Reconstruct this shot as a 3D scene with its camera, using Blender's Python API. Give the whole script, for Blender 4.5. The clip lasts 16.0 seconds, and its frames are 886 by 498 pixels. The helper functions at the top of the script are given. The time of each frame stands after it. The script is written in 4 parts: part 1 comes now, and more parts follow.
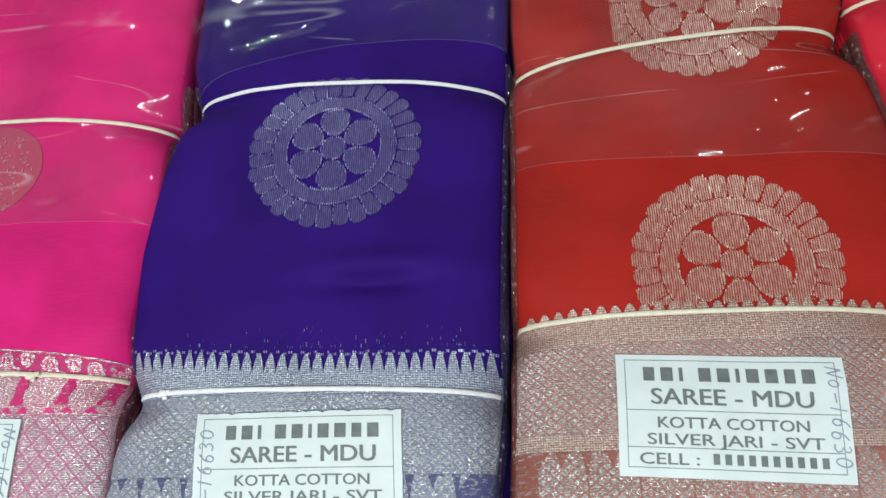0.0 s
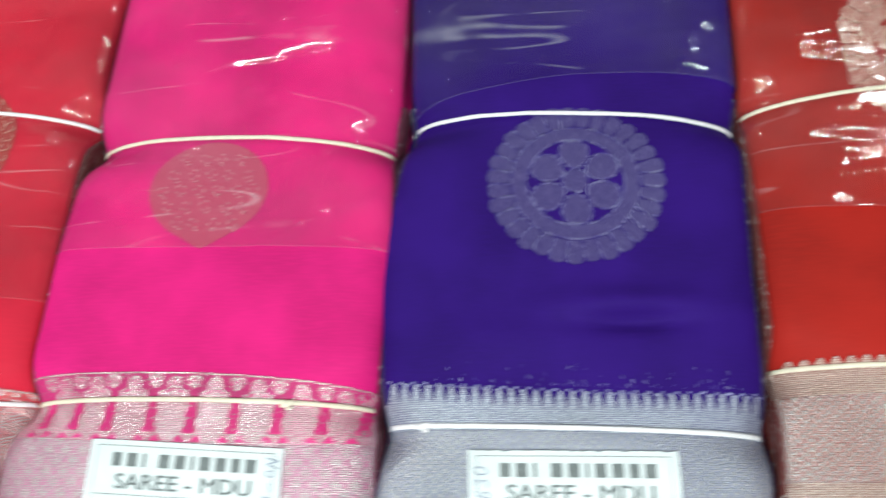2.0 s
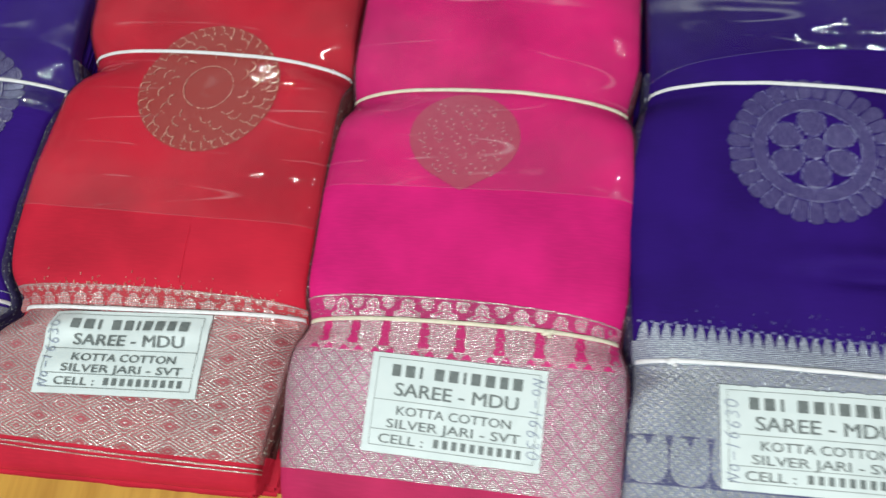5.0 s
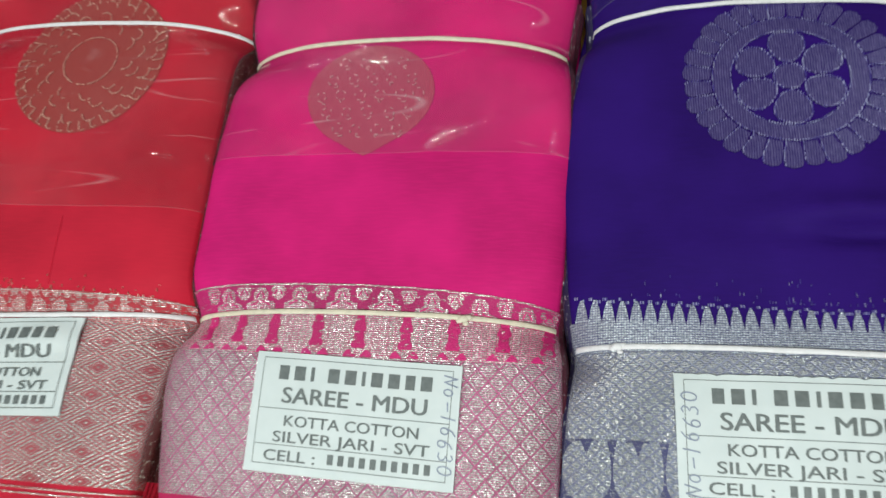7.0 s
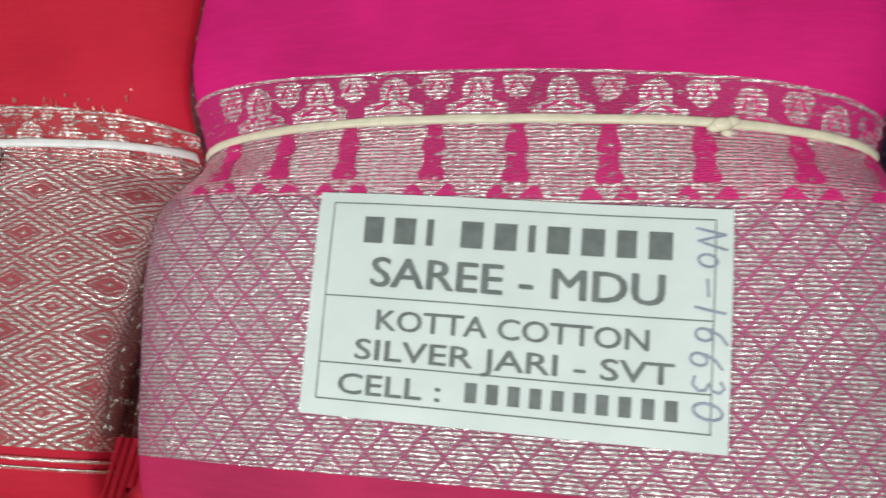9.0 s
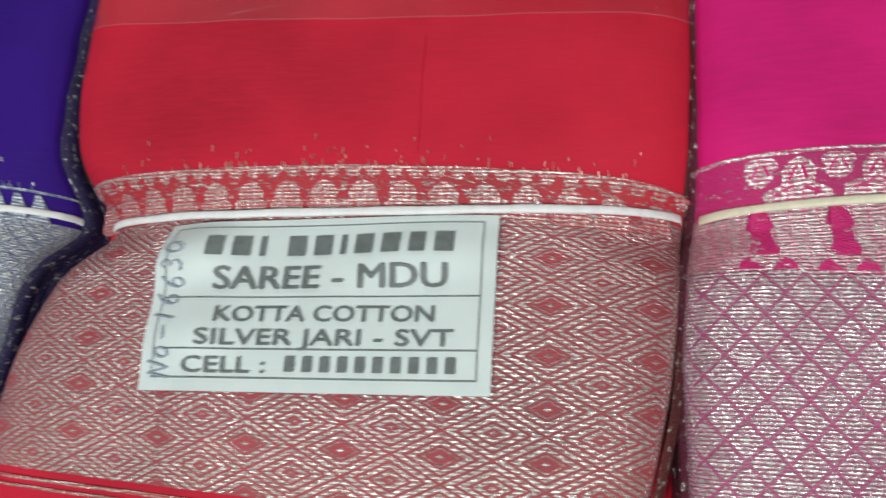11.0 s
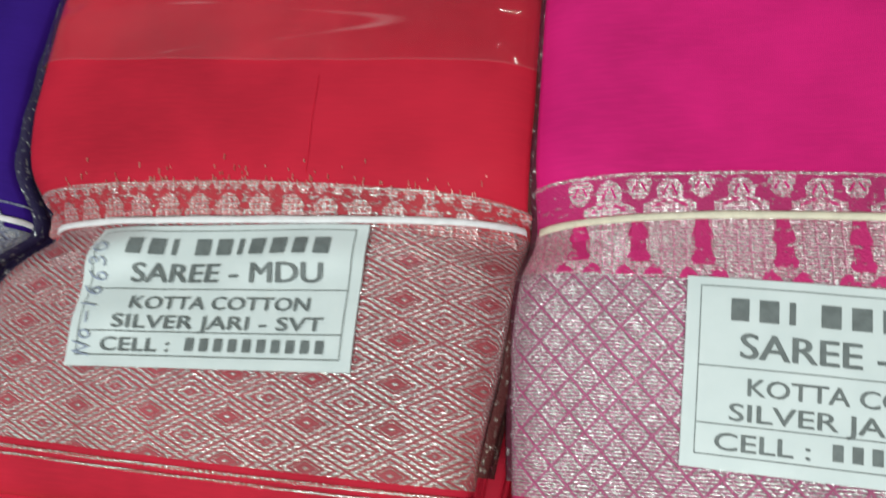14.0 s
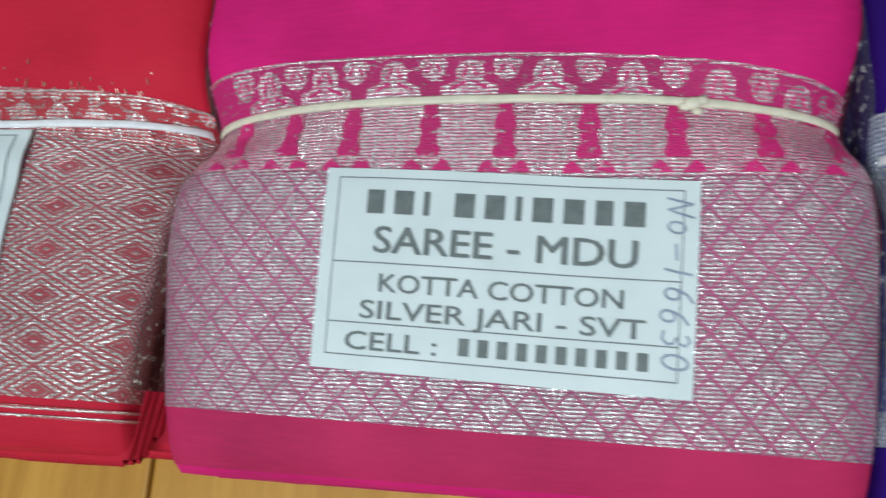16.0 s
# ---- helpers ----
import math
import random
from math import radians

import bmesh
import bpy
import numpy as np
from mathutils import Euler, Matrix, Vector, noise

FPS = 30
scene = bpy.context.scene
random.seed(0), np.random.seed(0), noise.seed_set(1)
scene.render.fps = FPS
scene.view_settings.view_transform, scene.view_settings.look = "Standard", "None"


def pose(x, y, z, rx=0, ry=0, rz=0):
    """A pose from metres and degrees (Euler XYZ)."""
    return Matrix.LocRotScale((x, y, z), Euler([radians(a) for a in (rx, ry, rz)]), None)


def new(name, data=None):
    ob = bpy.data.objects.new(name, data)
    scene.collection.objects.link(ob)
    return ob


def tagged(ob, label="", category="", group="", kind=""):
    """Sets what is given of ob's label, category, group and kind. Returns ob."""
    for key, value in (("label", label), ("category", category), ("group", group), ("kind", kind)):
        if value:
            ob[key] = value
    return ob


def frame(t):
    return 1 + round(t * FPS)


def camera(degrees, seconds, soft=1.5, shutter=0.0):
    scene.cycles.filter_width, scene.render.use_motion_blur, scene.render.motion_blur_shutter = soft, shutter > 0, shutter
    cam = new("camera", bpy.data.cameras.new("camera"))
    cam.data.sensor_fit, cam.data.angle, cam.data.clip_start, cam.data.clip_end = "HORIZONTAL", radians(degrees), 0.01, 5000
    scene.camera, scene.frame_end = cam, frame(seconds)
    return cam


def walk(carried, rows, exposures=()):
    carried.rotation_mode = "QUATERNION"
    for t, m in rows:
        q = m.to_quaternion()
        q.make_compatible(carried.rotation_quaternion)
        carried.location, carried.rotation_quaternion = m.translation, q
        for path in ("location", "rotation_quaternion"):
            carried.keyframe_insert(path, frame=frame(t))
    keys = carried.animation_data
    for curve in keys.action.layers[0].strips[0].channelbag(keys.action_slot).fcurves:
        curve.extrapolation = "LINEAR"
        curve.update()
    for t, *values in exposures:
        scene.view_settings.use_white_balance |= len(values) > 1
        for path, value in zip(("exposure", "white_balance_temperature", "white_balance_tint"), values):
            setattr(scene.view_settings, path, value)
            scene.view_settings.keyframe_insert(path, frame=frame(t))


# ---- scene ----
# Five folded sarees in a row, and the edge of a sixth, on a wooden counter. Metres, z up.
EXPOSURES = [(0.0, 0.16, 6150, 4), (0.5, 0.21, 6150, 4), (1.5, 0.53, 6150, 4), (2.2, 0.49, 6200, 4), (3.2, 0.17, 6300, 4), (5.0, 0.13, 6300, 4), (7.5, -0.05, 6400, 4), (8.0, -0.05, 6400, 4), (9.5, -0.15, 6600, 5), (12.5, -0.11, 6200, 4),
             (13.5, -0.08, 6350, 4), (14.5, -0.14, 6200, 3), (15.0, -0.18, 5950, 3), (16.0, -0.23, 5800, 3)]
cam = camera(62.51, 16.0, soft=1.5, shutter=0.5)
ROWS = [
    (0, 0.33600, -0.06838, 0.35806, 23.526, 7.179, -0.064),
    (0.5, 0.31797, -0.05428, 0.34992, 22.771, 5.990, 0.615),
    (1, 0.29021, -0.03781, 0.33826, 21.908, 5.664, 1.106),
    (1.5, 0.27306, -0.03765, 0.35692, 21.956, 5.138, 1.064),
    (2, 0.19974, -0.04250, 0.38508, 21.747, 4.748, 0.939),
    (2.5, 0.10747, -0.04422, 0.37524, 20.641, 5.576, 2.172),
    (3, 0.05279, -0.05276, 0.38607, 20.225, 5.989, 3.930),
    (3.5, 0.01713, -0.06335, 0.38820, 20.138, 6.102, 5.033),
    (4, 0.01376, -0.07029, 0.40010, 19.478, 6.534, 5.747),
    (4.5, 0.04269, -0.07331, 0.40859, 19.497, 6.013, 5.670),
    (5, 0.08512, -0.07626, 0.42600, 19.972, 5.857, 5.290),
    (5.2, 0.10251, -0.08025, 0.43651, 19.879, 5.919, 5.240),
    (7.3, 0.14816, -0.05152, 0.31263, 20.356, 10.898, 3.633),
    (7.5, 0.14164, -0.03992, 0.28774, 20.396, 10.810, 3.506),
    (8, 0.11015, -0.04365, 0.23313, 19.497, 9.515, 3.143),
    (8.5, 0.08170, -0.05565, 0.20543, 17.653, 9.464, 3.448),
    (9, 0.06035, -0.05986, 0.19650, 16.466, 9.615, 3.488),
    (9.5, 0.03602, -0.06034, 0.19628, 16.068, 9.988, 3.562),
    (10, 0.00663, -0.05874, 0.20050, 15.327, 9.754, 3.236),
    (10.2, -0.01450, -0.04508, 0.20045, 16.011, 10.606, 2.865),
    (12.3, -0.09380, -0.04963, 0.27300, 16.096, 10.820, 6.288),
    (12.5, -0.09153, -0.03707, 0.27928, 17.474, 10.750, 6.459),
    (13, -0.05990, -0.03142, 0.30093, 19.227, 10.566, 5.999),
    (13.5, -0.03424, -0.04098, 0.27731, 18.310, 10.543, 5.005),
    (14, -0.02712, -0.06086, 0.24677, 18.321, 10.459, 5.068),
    (14.5, -0.00361, -0.06628, 0.23098, 16.404, 10.724, 4.838),
    (15, 0.02725, -0.06155, 0.21492, 14.889, 10.713, 4.353),
    (15.5, 0.03965, -0.06236, 0.21262, 14.478, 10.355, 3.875),
    (16, 0.06606, -0.06576, 0.21250, 14.432, 10.124, 3.346),
]
walk(cam, [(t, pose(x, y, z, rx, ry, rz)) for t, x, y, z, rx, ry, rz in ROWS], EXPOSURES)

# ---- light ----
world = bpy.data.worlds.new("room_air")
scene.world = world
world.use_nodes = True
world.node_tree.nodes["Background"].inputs[0].default_value = (0.9, 0.95, 1.0, 1)
world.node_tree.nodes["Background"].inputs[1].default_value = 0.05
# unseen lamps: back pair set for film glints, front pair added for brightness
TUBES = [(-0.95, 2.4, 27.0, 0.55), (1.2, 1.3, 4.5, 0.4), (0.45, -0.85, 27.5, 1.15), (-0.75, -1.10, 33.0, 1.15)]
LAMP_Z = 1.75


# ---- small tools ----
def mesh_from(name, verts, faces, uvs=None, smooth=True):
    me = bpy.data.meshes.new(name)
    me.from_pydata([tuple(v) for v in verts], [], faces)
    if uvs is not None:
        layer = me.uv_layers.new(name="plan")
        for loop in me.loops:
            layer.data[loop.index].uv = uvs[loop.vertex_index]
    if smooth:
        me.polygons.foreach_set("use_smooth", [True] * len(me.polygons))
    me.update()
    return me


def put(name, me, material, parent=None, label=""):
    ob = new(name, me)
    if material and not me.materials:
        me.materials.append(material)
    if parent:
        ob.parent = parent
    return tagged(ob, label)


def box_bm(bm, x0, x1, y0, y1, z0, z1, bevel=0.0):
    r = bmesh.ops.create_cube(bm, size=1.0, matrix=Matrix.Translation(((x0 + x1) / 2, (y0 + y1) / 2, (z0 + z1) / 2)) @ Matrix.Diagonal((x1 - x0, y1 - y0, z1 - z0, 1)))
    if bevel:
        edges = list({e for v in r["verts"] for e in v.link_edges})
        bmesh.ops.bevel(bm, geom=edges, offset=bevel, segments=2, affect="EDGES", profile=0.6)


def bm_mesh(name, bm, smooth=False):
    me = bpy.data.meshes.new(name)
    bm.to_mesh(me)
    bm.free()
    if smooth:
        me.polygons.foreach_set("use_smooth", [True] * len(me.polygons))
    return me


# ---- materials ----
class Nodes:
    def __init__(self, name):
        self.mat = bpy.data.materials.new(name)
        self.mat.use_nodes = True
        self.t = self.mat.node_tree
        self.t.nodes.clear()
        self.out = self.t.nodes.new("ShaderNodeOutputMaterial")

    def add(self, kind, **values):
        n = self.t.nodes.new(kind)
        for key, value in values.items():
            self.set(n.inputs[key.replace("_", " ")], value)
        return n

    def set(self, socket, value):
        if isinstance(value, bpy.types.NodeSocket):
            self.t.links.new(value, socket)
        else:
            socket.default_value = value

    def m(self, op, a, b=0.0, c=0.0):
        n = self.t.nodes.new("ShaderNodeMath")
        n.operation = op
        for i, v in enumerate((a, b, c)):
            self.set(n.inputs[i], v)
        return n.outputs[0]

    def uv(self):
        n = self.t.nodes.new("ShaderNodeUVMap")
        n.uv_map = "plan"
        s = self.t.nodes.new("ShaderNodeSeparateXYZ")
        self.t.links.new(n.outputs[0], s.inputs[0])
        return n.outputs[0], s.outputs[0], s.outputs[1]

    def place(self):
        return self.t.nodes.new("ShaderNodeTexCoord").outputs["Object"]

    def noise(self, vec, scale, detail=3.0, rough=0.55, stretch=None):
        if stretch:
            mp = self.t.nodes.new("ShaderNodeMapping")
            mp.inputs["Scale"].default_value = stretch
            self.t.links.new(vec, mp.inputs[0])
            vec = mp.outputs[0]
        n = self.add("ShaderNodeTexNoise", Scale=scale, Detail=detail, Roughness=rough)
        self.t.links.new(vec, n.inputs["Vector"])
        return n.outputs["Fac"]

    def ramp(self, v, lo, hi, a=0.0, b=1.0):
        n = self.t.nodes.new("ShaderNodeMapRange")
        n.interpolation_type = "SMOOTHSTEP"
        for i, x in enumerate((v, lo, hi, a, b)):
            self.set(n.inputs[i], x)
        return n.outputs[0]

    def mix(self, f, a, b):
        n = self.t.nodes.new("ShaderNodeMix")
        n.data_type = "RGBA"
        self.set(n.inputs[0], f)
        self.set(n.inputs[6], a if isinstance(a, bpy.types.NodeSocket) else (*a, 1))
        self.set(n.inputs[7], b if isinstance(b, bpy.types.NodeSocket) else (*b, 1))
        return n.outputs[2]

    def bump(self, height, strength, distance, normal=None):
        n = self.add("ShaderNodeBump", Strength=strength, Distance=distance, Height=height)
        if normal:
            self.set(n.inputs["Normal"], normal)
        return n.outputs[0]

    def bsdf(self, **values):
        n = self.t.nodes.new("ShaderNodeBsdfPrincipled")
        for key, value in values.items():
            key = key.replace("_", " ")
            if key == "Base Color" and not isinstance(value, bpy.types.NodeSocket):
                value = (*value, 1)
            self.set(n.inputs[key], value)
        return n.outputs[0]

    def blend(self, f, a, b):
        n = self.t.nodes.new("ShaderNodeMixShader")
        for i, v in enumerate((f, a, b)):
            self.set(n.inputs[i], v)
        return n.outputs[0]

    def done(self, shader):
        self.t.links.new(shader, self.out.inputs[0])
        return self.mat


def shade(c, k):
    return tuple(min(1.0, v * k) for v in c)


def cloth_colour(n, vec, colour):
    # broad tone change paints the soft shading of folds into the colour
    big = n.noise(vec, 14.0, 3.0)
    return n.mix(n.ramp(big, 0.3, 0.7), shade(colour, 0.8), shade(colour, 1.16))


def cloth_material(name, colour, shine=0.15):
    n = Nodes(name)
    vec, x, y = n.uv()
    col = cloth_colour(n, vec, colour)
    warp = n.m("SINE", n.m("MULTIPLY", x, 2 * math.pi / 0.00055))
    weft = n.m("SINE", n.m("MULTIPLY", y, 2 * math.pi / 0.00055))
    slub = n.noise(vec, 900.0, 2.0, 0.5, (0.12, 1.0, 1.0))
    col = n.mix(n.ramp(slub, 0.35, 0.75, 0.0, 0.22), col, shade(colour, 1.35))
    h = n.m("ADD", n.m("MULTIPLY", n.m("ADD", warp, weft), 0.15), n.m("MULTIPLY", slub, 0.6))
    nrm = n.bump(h, 0.25, 0.0003)
    return n.done(n.bsdf(Base_Color=col, Roughness=0.7, Specular_IOR_Level=shine, Normal=nrm))


def zari_material(name, ground, thread, pattern, cover=0.9, weave=0.8, fleck=4.4, pitch=0.0010, glint=0.26, relief=0.62):
    """Metal thread woven over a coloured ground; pattern(n, x, y) gives the ground's share."""
    n = Nodes(name)
    vec, x, y = n.uv()
    wob = n.m("MULTIPLY", n.m("SUBTRACT", n.noise(vec, 60.0, 2.0), 0.5), 0.0010)
    yy = n.m("ADD", y, wob)
    line = n.m("SINE", n.m("MULTIPLY", yy, 2 * math.pi / pitch))
    dash = n.noise(vec, 1000.0, 2.0, 0.6, (0.8, 1.9, 1.0))
    holes = pattern(n, x, y)
    strand = n.ramp(n.m("ADD", n.m("MULTIPLY", line, weave), n.m("MULTIPLY", n.m("SUBTRACT", dash, 0.5), fleck)), -1.3 * (0.4 + 0.6 * weave), 0.25)
    patch = n.ramp(n.noise(vec, 22.0, 3.0), 0.25, 0.75, 0.82, 1.0)
    mask = n.m("MULTIPLY", n.m("MULTIPLY", strand, n.m("SUBTRACT", 1.0, holes)), n.m("MULTIPLY", patch, cover))
    gcol = cloth_colour(n, vec, ground)
    # wide tone range puts glints and dull spots into the thread colour
    tone = n.noise(vec, 760.0, 3.0, 0.65, (0.8, 1.6, 1.0))
    tcol = n.mix(n.ramp(tone, 0.32, 0.68), shade(thread, 0.5), shade(thread, 1.4))
    facet = n.noise(vec, 1150.0, 1.0, 0.5, (0.7, 1.3, 1.0))
    h = n.m("ADD", n.m("MULTIPLY", mask, 0.8), n.m("ADD", n.m("MULTIPLY", dash, 0.7), n.m("MULTIPLY", facet, 0.22)))
    nrm = n.bump(h, relief, 0.0010)
    cloth = n.bsdf(Base_Color=gcol, Roughness=0.65, Normal=nrm)
    metal = n.bsdf(Base_Color=tcol, Roughness=glint, Metallic=0.7, Normal=nrm)
    return n.done(n.blend(mask, cloth, metal))


def cells(n, v, pitch):
    """Distance from the middle of its cell, 0 to 1."""
    f = n.m("FRACT", n.m("ADD", n.m("DIVIDE", v, pitch), 50.0))
    return n.m("MULTIPLY", n.m("ABSOLUTE", n.m("SUBTRACT", f, 0.5)), 2.0)


def lattice(px, py, width=0.2, eye=0.25):
    def pattern(n, x, y):
        d = n.m("ADD", cells(n, x, px), cells(n, y, py))
        edge = n.m("ABSOLUTE", n.m("SUBTRACT", d, 1.0))
        inner = n.m("ABSOLUTE", n.m("SUBTRACT", edge, 0.5))
        a = n.m("MULTIPLY", n.ramp(edge, width, width * 0.3), 0.92)
        b = n.m("MULTIPLY", n.ramp(inner, 0.14, 0.04), eye)
        return n.m("MAXIMUM", a, b)
    return pattern


def nested(px, py, rings=3.0, x0=0.0, y0=0.0):
    """Concentric diamonds; one column has coloured eyes round a bright point, the next a small cross."""
    def pattern(n, x, y):
        cx, cy = cells(n, n.m("ADD", x, px / 2 - x0), px), cells(n, n.m("ADD", y, py / 2 - y0), py)
        d = n.m("ADD", cx, cy)
        e = n.m("MINIMUM", d, n.m("SUBTRACT", 2.0, d))
        f = n.m("FRACT", n.m("MULTIPLY", e, rings))
        lines = n.ramp(n.m("ABSOLUTE", n.m("SUBTRACT", f, 0.5)), 0.25, 0.15)
        eye = n.m("MULTIPLY", n.ramp(d, 0.36, 0.28), n.ramp(d, 0.06, 0.12))
        far = n.m("SUBTRACT", 2.0, d)
        cross = n.m("ABSOLUTE", n.m("SUBTRACT", n.m("SUBTRACT", 1.0, cx), n.m("SUBTRACT", 1.0, cy)))
        cross = n.m("MULTIPLY", n.ramp(cross, 0.02, 0.06), n.m("MULTIPLY", n.ramp(far, 0.26, 0.18), 0.75))
        return n.m("MAXIMUM", n.m("MAXIMUM", n.m("MULTIPLY", lines, n.ramp(d, 0.08, 0.15)), eye), cross)
    return pattern


def mesh_weave(px, py, depth=0.8):
    """Small bright lozenges set close, with dark diagonal lines between."""
    def pattern(n, x, y):
        w = n.m("MULTIPLY", n.m("SUBTRACT", n.noise(n.uv()[0], 120.0, 2.0), 0.5), 0.0012)
        d = n.m("ADD", cells(n, n.m("ADD", x, w), px), cells(n, n.m("ADD", y, w), py))
        edge = n.m("ABSOLUTE", n.m("SUBTRACT", d, 1.0))
        return n.m("MULTIPLY", n.ramp(edge, 0.34, 0.12), depth)
    return pattern


def ribs(pitch, depth=0.5):
    """Fine upright ribs."""
    def pattern(n, x, y):
        return n.m("MULTIPLY", n.ramp(cells(n, x, pitch), 0.5, 0.9), depth)
    return pattern


def twill(pitch):
    def pattern(n, x, y):
        vec = n.uv()[0]
        w = n.m("MULTIPLY", n.m("SUBTRACT", n.noise(vec, 200.0, 2.0), 0.5), 0.9)
        a = n.m("SINE", n.m("ADD", n.m("MULTIPLY", n.m("ADD", x, y), 2 * math.pi / pitch), w))
        b = n.m("SINE", n.m("ADD", n.m("MULTIPLY", n.m("SUBTRACT", x, y), 2 * math.pi / pitch), w))
        return n.m("MULTIPLY", n.ramp(n.m("MULTIPLY", a, b), -0.1, 0.7), 0.55)
    return pattern


def brocade_material(name, ground, thread, share=0.6, pitch=0.0009, metal=0.65):
    """Upright floats of metal thread, as in the woven medallions."""
    n = Nodes(name)
    vec, x, y = n.uv()
    wob = n.m("MULTIPLY", n.m("SUBTRACT", n.noise(vec, 90.0, 2.0), 0.5), 0.0012)
    s = n.m("SINE", n.m("MULTIPLY", n.m("ADD", x, wob), 2 * math.pi / pitch))
    dash = n.noise(vec, 500.0, 2.0, 0.6, (1.6, 0.4, 1.0))
    mask = n.m("MULTIPLY", n.ramp(n.m("ADD", s, n.m("MULTIPLY", n.m("SUBTRACT", dash, 0.5), 2.0)), -0.6, 0.5), share)
    nrm = n.bump(n.m("ADD", mask, n.m("MULTIPLY", dash, 0.5)), 0.5, 0.0004)
    tcol = n.mix(n.ramp(dash, 0.35, 0.7), shade(thread, 0.7), shade(thread, 1.2))
    cloth = n.bsdf(Base_Color=shade(ground, 0.9), Roughness=0.6, Normal=nrm)
    floats = n.bsdf(Base_Color=tcol, Roughness=0.34, Metallic=metal, Normal=nrm)
    return n.done(n.blend(mask, cloth, floats))


def film_material():
    n = Nodes("clear_plastic_film")
    vec, x, y = n.uv()
    creases = n.noise(vec, 16.0, 2.0, 0.45, (0.75, 2.1, 1.0))
    ridge = n.m("ABSOLUTE", n.m("SUBTRACT", n.noise(vec, 12.0, 1.0, 0.4, (0.35, 2.2, 1.0)), 0.5))
    crumple = n.m("ABSOLUTE", n.m("SUBTRACT", n.noise(vec, 34.0, 2.0, 0.5, (0.8, 1.5, 1.0)), 0.5))
    crumple = n.m("MULTIPLY", n.ramp(crumple, 0.0, 0.05), n.ramp(n.noise(vec, 9.0, 2.0), 0.42, 0.62, 0.0, -0.030))
    nrm = n.bump(n.m("ADD", n.m("ADD", creases, crumple), n.m("MULTIPLY", n.ramp(ridge, 0.0, 0.03), -0.035)), 0.30, 0.008)
    # the 0.86 tint also paints in the shade of the crumpled cloth below
    clear = n.add("ShaderNodeBsdfTransparent", Color=(0.86, 0.86, 0.87, 1)).outputs[0]
    milk = n.add("ShaderNodeBsdfDiffuse", Color=(0.8, 0.8, 0.82, 1)).outputs[0]
    haze = n.ramp(n.noise(vec, 7.0, 4.0, 0.6, (0.8, 1.3, 1.0)), 0.32, 0.72, 0.001, 0.030)
    # thin milky lines painted as light caught on the creases
    crease_glint = n.m("ABSOLUTE", n.m("SUBTRACT", n.noise(vec, 13.0, 1.0, 0.3, (0.3, 2.3, 1.0)), 0.5))
    where = n.ramp(n.noise(vec, 24.0, 2.0), 0.45, 0.7)
    haze = n.m("ADD", haze, n.m("MULTIPLY", n.m("MULTIPLY", n.ramp(crease_glint, 0.009, 0.0), where), 0.16))
    body = n.blend(haze, clear, milk)
    gloss = n.add("ShaderNodeBsdfGlossy", Roughness=0.04, Normal=nrm).outputs[0]
    fres = n.add("ShaderNodeFresnel", IOR=1.43, Normal=nrm).outputs[0]
    return n.done(n.blend(n.m("MULTIPLY", fres, 1.0), body, gloss))


def paper_material():
    n = Nodes("label_paper")
    vec, x, y = n.uv()
    f = n.noise(vec, 60.0, 4.0)
    col = n.mix(n.ramp(f, 0.3, 0.7), (0.575, 0.62, 0.625), (0.625, 0.665, 0.67))
    return n.done(n.bsdf(Base_Color=col, Roughness=0.5, Normal=n.bump(n.noise(vec, 400.0, 2.0), 0.1, 0.0003)))


def plain_material(name, colour, rough=0.6, vary=0.15, scale=300.0):
    n = Nodes(name)
    vec = n.place()
    f = n.noise(vec, scale, 3.0)
    col = n.mix(n.ramp(f, 0.3, 0.7), shade(colour, 1 - vary), shade(colour, 1 + vary))
    return n.done(n.bsdf(Base_Color=col, Roughness=rough, Normal=n.bump(f, 0.15, 0.0004)))


def wood_material():
    n = Nodes("varnished_yellow_wood")
    vec = n.place()
    info = n.t.nodes.new("ShaderNodeObjectInfo").outputs["Random"]
    grain = n.noise(vec, 30.0, 5.0, 0.6, (5.0, 0.5, 1.0))
    streak = n.noise(vec, 8.0, 3.0, 0.5, (7.0, 0.6, 1.0))
    col = n.mix(n.ramp(grain, 0.3, 0.7), (0.42, 0.20, 0.030), (0.55, 0.29, 0.05))
    col = n.mix(n.m("MULTIPLY", n.ramp(streak, 0.5, 0.75), 0.4), col, (0.34, 0.15, 0.025))
    col = n.mix(n.m("MULTIPLY", info, 0.2), col, (0.58, 0.33, 0.07))
    return n.done(n.bsdf(Base_Color=col, Roughness=0.35, Normal=n.bump(grain, 0.1, 0.0006)))


MAGENTA, PURPLE, RED, ORANGE = (0.55, 0.009, 0.150), (0.0225, 0.0045, 0.126), (0.45, 0.012, 0.034), (0.29, 0.011, 0.007)
CRIMSON = (0.5, 0.008, 0.03)
PINK_ZARI, GOLD_ZARI, BLUE_ZARI = (0.90, 0.84, 0.83), (0.94, 0.88, 0.82), (0.92, 0.97, 1.0)
FILM, PAPER, WOOD = film_material(), paper_material(), wood_material()
PRINT = plain_material("black_print", (0.125, 0.14, 0.14), 0.55)
INK = plain_material("ballpoint_ink", (0.24, 0.27, 0.36), 0.5)
RUBBER = plain_material("cream_rubber", (0.66, 0.59, 0.46), 0.45, 0.08)
RUBBER_WHITE = plain_material("white_rubber", (0.74, 0.71, 0.73), 0.45, 0.06)


